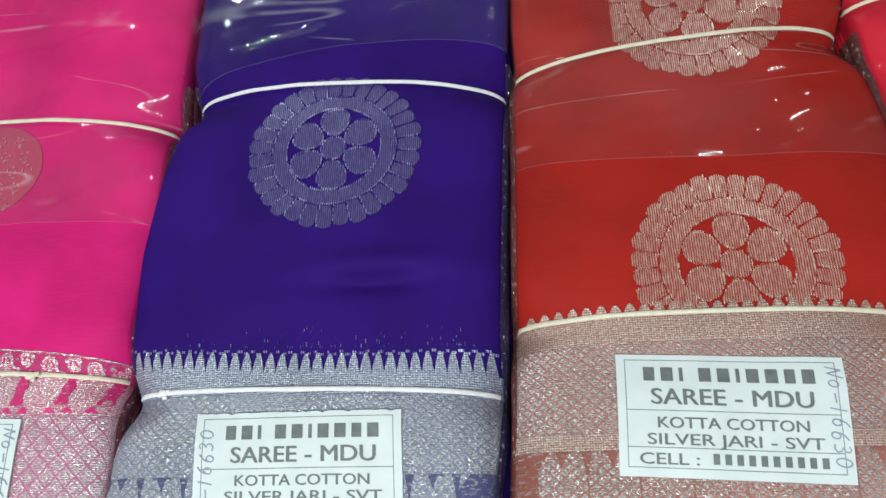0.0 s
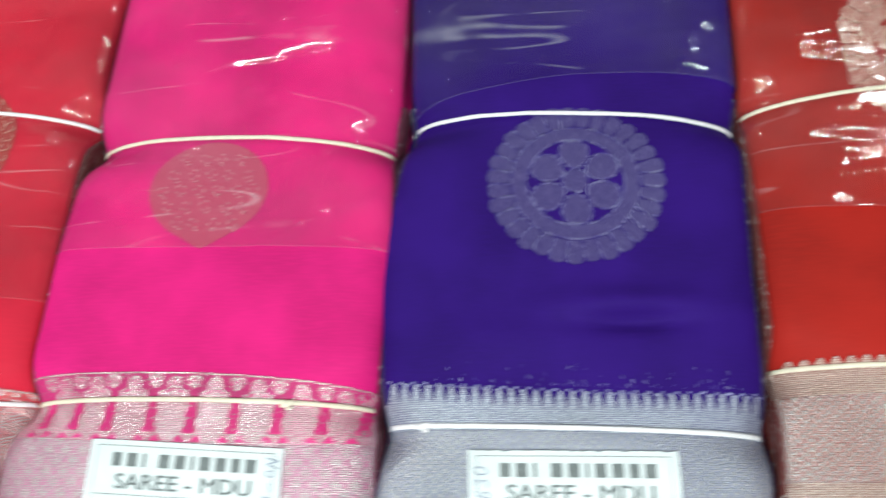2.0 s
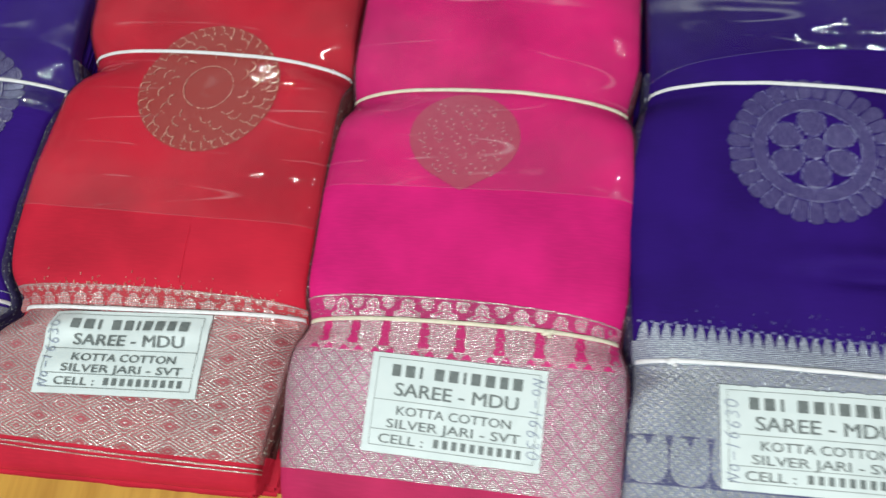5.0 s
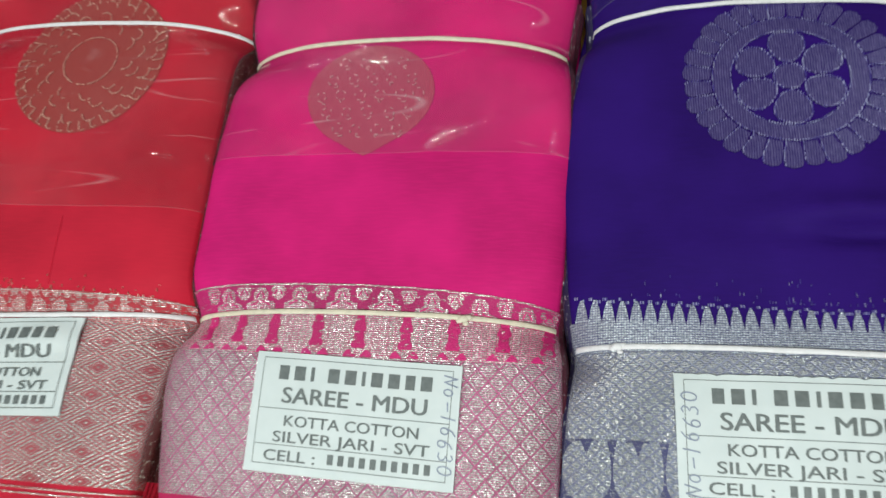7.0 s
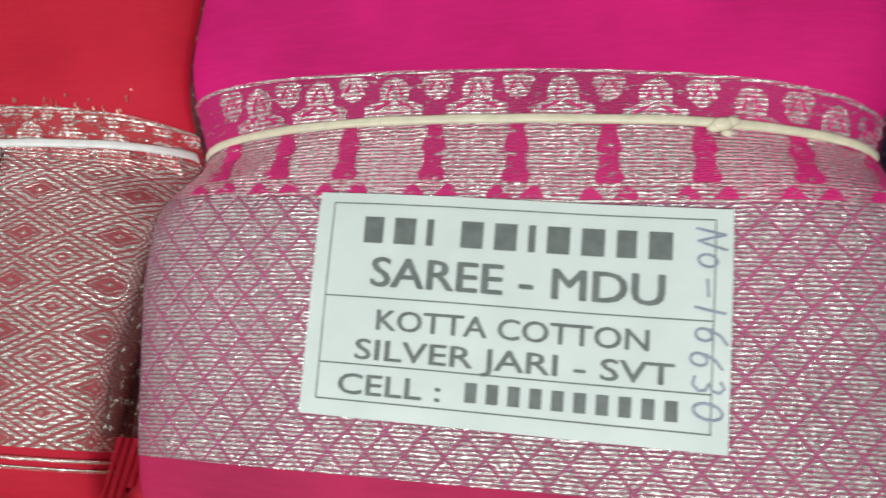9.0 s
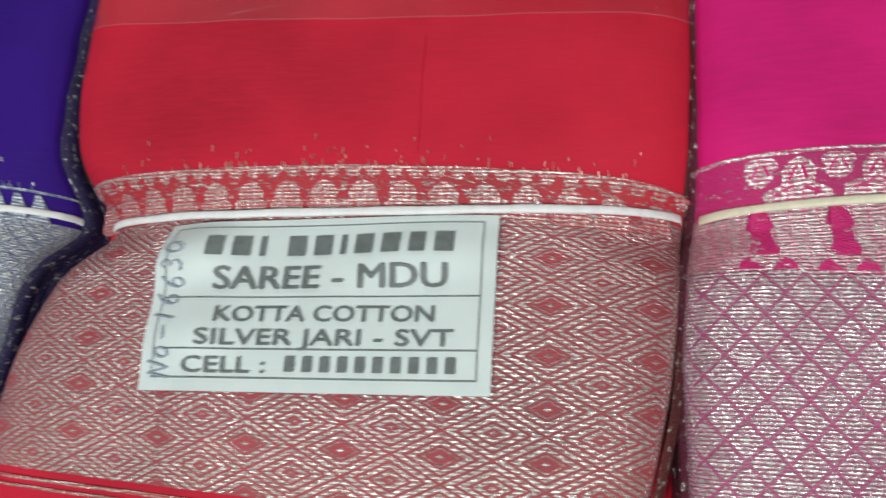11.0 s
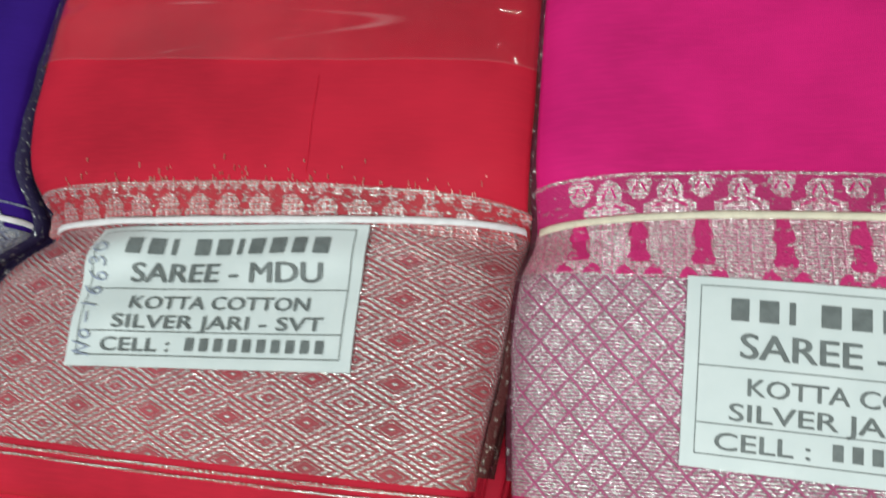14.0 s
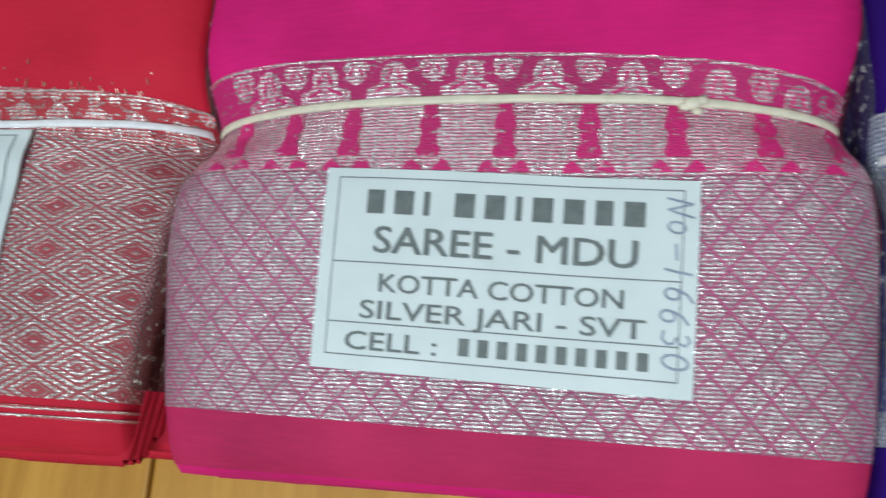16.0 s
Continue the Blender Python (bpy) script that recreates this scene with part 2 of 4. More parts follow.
# ---- a folded saree's form ----
def smooth_line(stations, column):
    """Values of one column of the stations every millimetre along y, softened."""
    ys = np.arange(-0.13, 0.40, 0.001)
    v = np.interp(ys, [s[0] for s in stations], [s[column] for s in stations])
    k = np.hanning(17)
    v = np.convolve(np.pad(v, 8, mode="edge"), k / k.sum(), mode="valid")
    return lambda y: float(np.interp(y, ys, v))


class Form:
    """The upper face of a pack: left and right edge and crown along y, drawn in where the bands sit."""

    def __init__(self, stations, crown, bands, front, back=0.33, seed=0, dents=()):
        self.xl, self.xr = smooth_line(stations, 1), smooth_line(stations, 2)
        self.crown = smooth_line(crown, 1)
        self.ys = np.arange(-0.13, 0.40, 0.004)
        near = (-0.03, -0.02, -0.01, 0, 0.01, 0.02, 0.03)
        self.wl = [min(self.xl(y + d) for d in near) for y in self.ys]
        self.wr = [max(self.xr(y + d) for d in near) for y in self.ys]
        self.bands, self.front, self.back, self.seed, self.dents = bands, front, back, seed, dents

    def grip(self, y):
        return min(1.0, sum(math.exp(-((y - b) / 0.013) ** 2) for b in self.bands))

    def across(self, x, y):
        l, r = self.xl(y), self.xr(y)
        return (2 * x - l - r) / (r - l)

    def x(self, u, y):
        l, r = self.xl(y), self.xr(y)
        return (l + r) / 2 + u * (r - l) / 2

    def z(self, x, y):
        u, g = self.across(x, y), self.grip(y)
        a = min(1.0, abs(u))
        drop = (0.0042 + 0.0135 * g) * a ** (5.0 - 1.9 * g) + 0.0035 * a ** 22
        wave = 0.0016 * noise.noise((x * 22 + self.seed, y * 16, self.seed)) + 0.0004 * noise.noise((x * 70, y * 60, self.seed + 5))
        for dx, dy, rx, ry, depth in self.dents:
            wave += depth * math.exp(-((x - dx) / rx) ** 2 - ((y - dy) / ry) ** 2)
        return self.crown(y) - drop + wave * (1 - 0.6 * g)


US = [-1 + 2 * i / 44 for i in range(45)]
US = [math.copysign(1 - (1 - abs(u)) ** 1.5, u) for u in US]
US_FINE = sorted(US + [(a + b) / 2 for a, b in zip(US, US[1:])])


def sheet_mesh(name, f, low, high, off=0.0, rows=None, hem=False, skirt=0.012, ripple=None, wide=1.0, fine=False):
    """A cloth or film over the form, from low(u) to high(u), that falls over both long edges; hem: over the front too."""
    if rows is None:
        rows = max(2, int((high(0) - low(0)) / 0.0025))
    verts, uvs, faces = [], [], []
    cols = [(-1, 2), (-1, 1)] + [(u * wide, 0) for u in (US_FINE if fine else US)] + [(1, 1), (1, 2)]
    for j in range(rows + 1):
        for u, fall in cols:
            lo, hi = low(u), high(u)
            y = lo + (hi - lo) * j / rows
            x = f.x(u, y)
            z = f.z(x, y) + off
            if ripple:
                z += ripple(x, y)
            out = math.copysign(off, u) if abs(u) > 0.999 else 0.0
            if fall:
                z -= (0.004, skirt)[fall - 1]
                out += math.copysign((0.0009, -0.0002)[fall - 1], u)
                z = max(z, 0.002)
            verts.append((x + out, y, z))
            uvs.append((x + out * 8, y))
    w = len(cols)
    for j in range(rows):
        for i in range(w - 1):
            a = j * w + i
            faces.append((a, a + 1, a + w + 1, a + w))
    if hem:
        base = list(range(w))
        for dy, z_share in ((-0.0022, 0.72), (-0.0026, 0.4), (-0.0012, 0.12)):
            ring = []
            for k, i in enumerate(base):
                x, y, z = verts[i]
                ring.append(len(verts))
                verts.append((x, y + dy + 0.0009 * noise.noise((x * 45, z_share * 3, f.seed)), max(0.0015, z * z_share)))
                uvs.append((x, y - (1 - z_share) * 0.015))
            prev = base if z_share == 0.72 else last
            for k in range(w - 1):
                faces.append((prev[k], ring[k], ring[k + 1], prev[k + 1]))
            last = ring
    return mesh_from(name, verts, faces, uvs)


def selvedge_mesh(name, f, side, seed, out, down=0.0, flare=0.0, wide=1.0):
    """The thin woven edge that shows down one long side, between the folds."""
    verts, faces, uvs = [], [], []
    n_y = 80
    for j in range(n_y + 1):
        y = -0.060 + 0.25 * j / n_y
        x0 = f.x(side, y) + flare * min(1.0, max(0.0, (0.015 - y) / 0.05)) + side * (out + 0.0010 + 0.0006 * noise.noise((y * 40, seed, side)))
        z0 = f.z(f.x(side, y), y) - 0.0042 - down + 0.0010 * noise.noise((y * 60, seed, side + 4))
        for k, (dx, dz) in enumerate(((-0.0004, 0.0014), (0.0005, 0.0006), (0.0008, -0.0030), (0.0005, -0.0085))):
            verts.append((x0 + side * dx * wide, y, z0 + max(dz, -0.0016) * (0.6 + 0.4 * wide) + min(0.0, dz + 0.0016) * (0.12 + 0.88 * min(1.0, max(0.0, y / 0.03)))))
            uvs.append((k * 0.0028 + seed, y))
    for j in range(n_y):
        for k in range(3):
            a = j * 4 + k
            faces.append((a, a + 1, a + 5, a + 4) if side < 0 else (a, a + 4, a + 5, a + 1))
    return mesh_from(name, verts, faces, uvs)


def fold_mesh(name, f, z0, z1, grow_l, grow_r, front, seed, flare=0.0, loose=0.0):
    """One folded layer under the face: a thick sheet with rounded edges."""
    n_y = 46
    ring_of = []
    for j in range(n_y + 1):
        y = front + (f.back - front) * j / n_y
        w1 = 0.0012 * noise.noise((y * 30, seed, 1.0))
        w2 = 0.0012 * noise.noise((y * 30, seed, 7.0))
        wide_l, wide_r = float(np.interp(y, f.ys, f.wl)), float(np.interp(y, f.ys, f.wr))
        l, r = f.xl(y) * (1 - loose) + wide_l * loose - grow_l + w1, f.xr(y) * (1 - loose) + wide_r * loose + grow_r + w2 + flare * min(1.0, max(0.0, (0.015 - y) / 0.05))
        zm = (z0 + z1) / 2
        ring_of.append([(l + 0.0015, y, z1), (l + 0.0004, y, zm + (z1 - z0) * 0.3), (l, y, zm), (l + 0.0006, y, z0), (r - 0.0006, y, z0), (r, y, zm), (r - 0.0004, y, zm + (z1 - z0) * 0.3), (r - 0.0015, y, z1)])
    verts = [p for ring in ring_of for p in ring]
    faces = []
    for j in range(n_y):
        for k in range(8):
            a, b = j * 8 + k, j * 8 + (k + 1) % 8
            faces.append((a, b, b + 8, a + 8))
    # a rounded front fold
    zm = (z0 + z1) / 2
    first = len(verts)
    for k in range(13):
        x = ring_of[0][0][0] + (ring_of[0][7][0] - ring_of[0][0][0]) * k / 12
        wob = 0.001 * noise.noise((x * 40, seed, 3.0))
        verts += [(x, front, z1), (x, front - 0.0022 + wob, zm), (x, front - 0.0004, z0)]
    for k in range(12):
        a = first + 3 * k
        faces += [(a, a + 1, a + 4, a + 3), (a + 1, a + 2, a + 5, a + 4)]
    faces.append(tuple(reversed(range(8 * n_y, 8 * n_y + 8))))
    return mesh_from(name, verts, faces, [(v[0], v[1]) for v in verts])


def drape(f, polys, off, thick=0.0006):
    """Flat shapes (plan outlines) laid on the form as thin raised pieces in one mesh."""
    verts, faces, uvs = [], [], []
    for poly in polys:
        if len(poly) < 3:
            continue
        a = len(verts)
        for lift in (off, off - thick):
            for x, y in poly:
                verts.append((x, y, f.z(x, y) + lift))
                uvs.append((x, y))
        k = len(poly)
        faces.append(tuple(range(a, a + k)))
        faces += [(a + i, a + k + i, a + k + (i + 1) % k, a + (i + 1) % k) for i in range(k)]
    return verts, faces, uvs


def cut(poly, nx, ny, d):
    """The part of an outline where nx * x + ny * y >= d."""
    out = []
    for (x0, y0), (x1, y1) in zip(poly, poly[1:] + poly[:1]):
        a, b = nx * x0 + ny * y0 - d, nx * x1 + ny * y1 - d
        if a >= 0:
            out.append((x0, y0))
        if a * b < 0:
            s = a / (a - b)
            out.append((x0 + s * (x1 - x0), y0 + s * (y1 - y0)))
    return out


def piece(name, f, poly, off, material, parent, label=""):
    v, fc, uv = drape(f, [poly], off)
    if not v:
        return None
    return put(name, mesh_from(name, v, fc, uv, smooth=False), material, parent, label)


def petal(cx, cy, a, half, r0, r1, blunt=0.5):
    """A petal between two radii, round at its outer end."""
    pts = [(r0, -half * 0.86), ((r0 + r1) / 2, -half), (r1 - (r1 - r0) * 0.22, -half * 0.98), (r1 - (r1 - r0) * 0.06, -half * blunt), (r1, 0)]
    pts += [(r, -w) for r, w in reversed(pts[:-1])]
    return [(cx + r * math.cos(a + w), cy + r * math.sin(a + w)) for r, w in pts]


def disc(cx, cy, r, k=28, sx=1.0, sy=1.0):
    return [(cx + sx * r * math.cos(2 * math.pi * i / k), cy + sy * r * math.sin(2 * math.pi * i / k)) for i in range(k)]


def patch_mesh(name, f, outline, off, rings=9):
    """A flat shape filled ring by ring, so that it follows the form."""
    k = len(outline)
    mx, my = sum(p[0] for p in outline) / k, sum(p[1] for p in outline) / k
    verts, uvs, faces = [(mx, my, f.z(mx, my) + off)], [(mx, my)], []
    for j in range(1, rings + 1):
        for x, y in outline:
            x, y = mx + (x - mx) * j / rings, my + (y - my) * j / rings
            verts.append((x, y, f.z(x, y) + off))
            uvs.append((x, y))
    for i in range(k):
        faces.append((0, 1 + i, 1 + (i + 1) % k))
        for j in range(rings - 1):
            a = 1 + j * k
            faces.append((a + i, a + k + i, a + k + (i + 1) % k, a + (i + 1) % k))
    return mesh_from(name, verts, faces, uvs)


def loop_strip(cx, cy, r, wide, turn=0.0, k=10, share=1.0):
    """A short thin hoop of thread."""
    a = [turn + 2 * math.pi * share * i / k for i in range(k + 1)]
    return [(cx + r * math.cos(t), cy + r * math.sin(t)) for t in a] + [(cx + (r - wide) * math.cos(t), cy + (r - wide) * math.sin(t)) for t in reversed(a)]


def ring_mesh(name, f, cx, cy, r0, r1, off, k=48, keep=lambda x, y: True):
    """A flat hoop in one piece, with a low edge."""
    verts, uvs, faces = [], [], []
    for i in range(k):
        w = 2 * math.pi * i / k
        for r, drop in ((r0, 0.0006), (r0, 0.0), (r1, 0.0), (r1, 0.0006)):
            x, y = cx + r * math.cos(w), cy + r * math.sin(w)
            verts.append((x, y, f.z(x, y) + off - drop))
            uvs.append((x, y))
    for i in range(k):
        w = 2 * math.pi * (i + 0.5) / k
        if keep(cx + r0 * math.cos(w), cy + r0 * math.sin(w)):
            for j in range(3):
                a, b = i * 4 + j, ((i + 1) % k) * 4 + j
                faces.append((a, a + 1, b + 1, b))
    return mesh_from(name, verts, faces, uvs, smooth=False)


def ticks_part(f, paths, material, owner, clip, seed, off=0.0009, step=0.00115, long=0.0014, wide=0.00026):
    """The bright ends of the floats: short upright ticks of thread along the outlines."""
    rng, polys = random.Random(seed), []
    for pts in paths:
        carry = 0.0
        for (x0, y0), (x1, y1) in zip(pts, pts[1:]):
            d = math.hypot(x1 - x0, y1 - y0)
            while carry < d:
                x, y = x0 + (x1 - x0) * carry / d, y0 + (y1 - y0) * carry / d
                carry += step
                if rng.random() < 0.12 or (clip and clip[0] * x + clip[1] * y < clip[2]):
                    continue
                h = long * rng.uniform(0.6, 1.1)
                polys.append([(x - wide, y - h / 2), (x + wide, y - h / 2), (x + wide, y + h / 2), (x - wide, y + h / 2)])
            carry -= d
    v, fc, uv = drape(f, polys, off, 0.0003)
    tagged(put("stitches", mesh_from("stitches", v, fc, uv, smooth=False), material, owner), "bright thread ends along the outlines", kind="stuff")


def wheel_medallion(f, cx, cy, r, material, rim, owner, label, turn=0.0, clip=None, off=0.0005):
    """A round flower: centre, six petals, a ring and a wreath of separate petals."""
    def shaped(poly):
        return cut(poly, *clip) if clip else poly
    inside = (lambda x, y: clip[0] * x + clip[1] * y >= clip[2]) if clip else (lambda x, y: True)
    top = put("medallion", ring_mesh("medallion", f, cx, cy, r * 0.545, r * 0.715, off, keep=inside), material, owner, label)
    count, paths = 31, []
    for i in range(count):
        a = turn + 2 * math.pi * i / count
        outline = petal(cx, cy, a, 0.47 * 2 * math.pi / count, r * 0.735, r * (1 + 0.015 * math.sin(i * 2.3)), 0.7)
        piece("petal", f, shaped(outline), off, material, top)
        paths.append(outline[:4] if math.sin(a + 0.6) < 0.75 else [])
    for i in range(6):
        a = turn + 2 * math.pi * i / 6 + math.pi / 2
        long = r * 0.53
        ux, uy = math.cos(a), math.sin(a)
        mid, half, broad = (long + r * 0.16) / 2, (long - r * 0.16) / 2, r * 0.168
        outline = []
        for k in range(17):
            w = 2 * math.pi * k / 16
            along, side = mid + half * math.cos(w), broad * math.sin(w) * (1 + 0.22 * math.cos(w))
            outline.append((cx + ux * along - uy * side, cy + uy * along + ux * side))
        piece("flower_petal", f, shaped(outline[:-1]), off, material, top)
        paths.append(outline)
    piece("flower_centre", f, shaped(disc(cx, cy, r * 0.14, 14)), off, material, top)
    for q in (0.145, 0.545, 0.715):
        paths.append(disc(cx, cy, r * q, 40) + [(cx + r * q, cy)])
    ticks_part(f, paths, rim, top, clip, count)
    return top


def band_part(f, y, material, owner, bow=0.0, slope=0.0, knot=None, seed=0, name="rubber_band", lift=0.0016, kink=0.0):
    """A flat rubber band drawn tight across the pack and down both sides, with its knot."""
    pts = []
    for i in range(65):
        u = -1.03 + 2.06 * i / 64
        yy = y + bow * (1 - u * u) + slope * u + kink * max(0.0, u - 0.2) + 0.0002 * noise.noise((u * 6, seed, 0))
        x = f.x(max(-1, min(1, u)), yy) + max(0, abs(u) - 1) * 0.05 * math.copysign(1, u)
        z = f.z(x, yy) + lift
        if abs(u) > 1:
            z -= (abs(u) - 1) * 0.35
        pts.append((x, yy, z))
    # the band spans hollows
    zs = [p[2] for p in pts]
    for _ in range(30):
        zs = [zs[0]] + [max(zs[i], (zs[i - 1] + zs[i + 1]) / 2) for i in range(1, len(zs) - 1)] + [zs[-1]]
    sec = [(-0.00105, -0.0005), (-0.0012, 0.0001), (-0.0008, 0.00055), (0.0, 0.00065), (0.0008, 0.00055), (0.0012, 0.0001), (0.00105, -0.0005)]
    verts, faces = [], []
    for i, ((x, yy, _), z) in enumerate(zip(pts, zs)):
        wide = 1 + 0.14 * noise.noise((i * 0.21, seed, 4))
        verts += [(x, yy + a * wide, z + b) for a, b in sec]
    k = len(sec)
    for i in range(len(pts) - 1):
        for j in range(k - 1):
            a = i * k + j
            faces.append((a, a + 1, a + k + 1, a + k))
    ob = put(name, mesh_from(name, verts, faces), material, owner)
    if knot is not None:
        bm = bmesh.new()
        ky = y + slope * f.across(knot, y)
        kz = f.z(knot, ky) + lift + 0.0008
        for dx, dy, s in ((0, 0, 0.0022), (0.0022, 0.0006, 0.0016), (-0.0018, -0.0008, 0.0015), (0.001, -0.0022, 0.0012)):
            bmesh.ops.create_icosphere(bm, subdivisions=2, radius=s, matrix=Matrix.Translation((knot + dx, ky + dy, kz)) @ Matrix.Diagonal((1.2, 0.8, 0.55, 1)))
        put("knot", bm_mesh("knot", bm, True), material, ob)
    return ob


# ---- labels ----
def text_mesh(body, size):
    cu = bpy.data.curves.new("writing", "FONT")
    cu.body, cu.size, cu.align_x, cu.resolution_u = body, size, "CENTER", 3
    ob = bpy.data.objects.new("writing", cu)
    me = bpy.data.meshes.new_from_object(ob)
    bpy.data.objects.remove(ob)
    verts = [tuple(v.co[:2]) for v in me.vertices]
    faces = [tuple(p.vertices) for p in me.polygons]
    bpy.data.meshes.remove(me)
    return verts, faces


def letters(verts, faces):
    """The separate characters of a line of print."""
    home = list(range(len(verts)))

    def root(i):
        while home[i] != i:
            home[i] = home[home[i]]
            i = home[i]
        return i
    for p in faces:
        for i in p[1:]:
            home[root(i)] = root(p[0])
    groups = {}
    for p in faces:
        groups.setdefault(root(p[0]), []).append(p)
    for fs in groups.values():
        ids = sorted({i for p in fs for i in p})
        place = {i: k for k, i in enumerate(ids)}
        yield [verts[i] for i in ids], [tuple(place[i] for i in p) for p in fs]


def hoop(cx, cy, rx, ry, start=1.2, turns=1.05):
    return [(cx + rx * math.cos(start + 2 * math.pi * turns * i / 12), cy + ry * math.sin(start + 2 * math.pi * turns * i / 12)) for i in range(13)]


# pen strokes of the handwritten signs, in a unit box
PEN = {"N": [[(0.0, 0.0), (0.12, 0.95), (0.22, 0.7), (0.55, 0.05), (0.6, 0.3), (0.75, 1.0)]], "o": [hoop(0.32, 0.32, 0.26, 0.30)], "-": [[(0.05, 0.45), (0.8, 0.5)]],
       "1": [[(0.36, 1.0), (0.34, 0.5), (0.28, 0.0)]], "6": [[(0.62, 1.0), (0.3, 0.78), (0.12, 0.45)] + hoop(0.36, 0.26, 0.25, 0.26, 2.6, 1.0)],
       "3": [[(0.1, 0.88), (0.35, 1.0), (0.58, 0.85), (0.5, 0.62), (0.25, 0.52), (0.55, 0.42), (0.62, 0.2), (0.4, 0.02), (0.05, 0.08)]], "0": [hoop(0.38, 0.45, 0.32, 0.46)]}


def pen_ribbons(body, length, high, wide):
    """Each sign of a handwritten note as a thin ribbon: vertices and faces, along x."""
    step = length / len(body)
    for i, sign in enumerate(body):
        v, fc = [], []
        for line in PEN[sign]:
            pts = [(step * (i + 0.1 + 1.0 * a) + 0.12 * high * b, high * b + 0.0005 * math.sin(i * 2.1)) for a, b in line]
            for k, (x, y) in enumerate(pts):
                x0, y0 = pts[max(0, k - 1)]
                x1, y1 = pts[min(len(pts) - 1, k + 1)]
                q = max(1e-6, math.hypot(x1 - x0, y1 - y0))
                nx, ny = -(y1 - y0) / q * wide / 2, (x1 - x0) / q * wide / 2
                v += [(x + nx, y + ny), (x - nx, y - ny)]
            b0 = len(v) - 2 * len(pts)
            fc += [(b0 + 2 * k, b0 + 2 * k + 1, b0 + 2 * k + 3, b0 + 2 * k + 2) for k in range(len(pts) - 1)]
        yield v, fc


LW, LH = 0.0948, 0.0520


def label_part(f, tl, degrees, owner, note_right=True, wrinkle=0.0, size=(LW, LH), shear=0.0, nick=0.0):
    """The paper label: a printed frame, the lines of print, a handwritten note up its side."""
    w, h = size
    a = radians(degrees)

    def lay(s, t, off):
        x = tl[0] + s * math.cos(a) + t * math.sin(a) - shear * t
        y = tl[1] + s * math.sin(a) - t * math.cos(a)
        z = f.z(x, y) + off
        if wrinkle:
            z += wrinkle * ((1 + math.sin(s * 95 + t * 60)) * math.exp(-((t - 0.011) / 0.008) ** 2) + 0.6 * (1 + math.sin(t * 240 + s * 20)) * math.exp(-((s - 0.012) / 0.012) ** 2))
        return (x, y, z)

    n_s, n_t = 40, 24
    verts, uvs, faces = [], [], []
    for j in range(n_t + 1):
        for i in range(n_s + 1):
            s, t = w * i / n_s, h * j / n_t
            if nick and j == 0:
                t += nick * max(0.0, noise.noise((s * 260, 3, f.seed)))
            verts.append(lay(s, t, 0.0016))
            uvs.append((s, t))
    k = n_s + 1
    for j in range(n_t):
        for i in range(n_s):
            b = j * k + i
            faces.append((b, b + k, b + k + 1, b + 1))
    rim = [i for i in range(k)] + [j * k + n_s for j in range(1, n_t + 1)] + [n_t * k + i for i in range(n_s - 1, -1, -1)] + [j * k for j in range(n_t - 1, 0, -1)]
    low, m = len(verts), len(rim)
    for down in (0.0, 0.0009):
        for i in rim:
            x, y, z = verts[i]
            verts.append((x, y, z - down))
            uvs.append(uvs[i])
    for i in range(m):
        j = (i + 1) % m
        faces.append((low + i, low + j, low + m + j, low + m + i))
    paper = put("label", mesh_from("label", verts, faces, uvs), PAPER, owner, "white printed paper label with a thin black frame")

    rise = 0.0005 if wrinkle else 0.0

    def print_at(s, t, off):
        return lay(s, t * h / LH, off)

    def strips(items, name, material=PRINT, lift=0.00175):
        lift += rise
        v, fc = [], []
        for s0, t0, s1, t1 in items:
            m = max(1, int(max(s1 - s0, t1 - t0) / 0.003))
            b = len(v)
            for i in range(m + 1):
                if s1 - s0 >= t1 - t0:
                    s = s0 + (s1 - s0) * i / m
                    v += [print_at(s, t1, lift), print_at(s, t0, lift)]
                else:
                    t = t0 + (t1 - t0) * i / m
                    v += [print_at(s0, t, lift), print_at(s1, t, lift)]
            for i in range(m):
                fc.append((b + 2 * i, b + 2 * i + 2, b + 2 * i + 3, b + 2 * i + 1) if s1 - s0 >= t1 - t0 else (b + 2 * i, b + 2 * i + 2, b + 2 * i + 3, b + 2 * i + 1))
        return put(name, mesh_from(name, v, fc, smooth=False), material, paper)

    q = 0.00028
    m0, m1, t0, t1 = 0.0036, w - 0.0036, 0.0024, LH - 0.0036
    strips([(m0, t0, m1, t0 + q), (m0, t1 - q, m1, t1), (m0, t0, m0 + q, t1), (m1 - q, t0, m1, t1),
            (m0, 0.0245, m1, 0.0245 + q), (m0, 0.0399, m1, 0.0399 + q)], "printed_frame")

    def line(body, s, t, size_, wide, heavy=0.0):
        v2, f2 = text_mesh(body, size_)
        span = max(p[0] for p in v2) - min(p[0] for p in v2)
        mid = (max(p[0] for p in v2) + min(p[0] for p in v2)) / 2
        s, t = s + 0.0006 + 0.07 * (t - 0.012), t + 0.0005
        for lv, lf in letters(v2, f2):
            k, v = len(lv), []
            for step in range(3 if heavy else 1):
                v += [print_at(s + (x - mid) * wide / span + (step - 1) * heavy, t - y + (step - 1) * heavy * 0.3, 0.0018 + rise + 0.00002 * step) for x, y in lv]
            lf = [tuple(i + k * step for i in p) for step in range(3 if heavy else 1) for p in lf]
            put("letter", mesh_from("letter", v, lf, smooth=False), PRINT, paper)

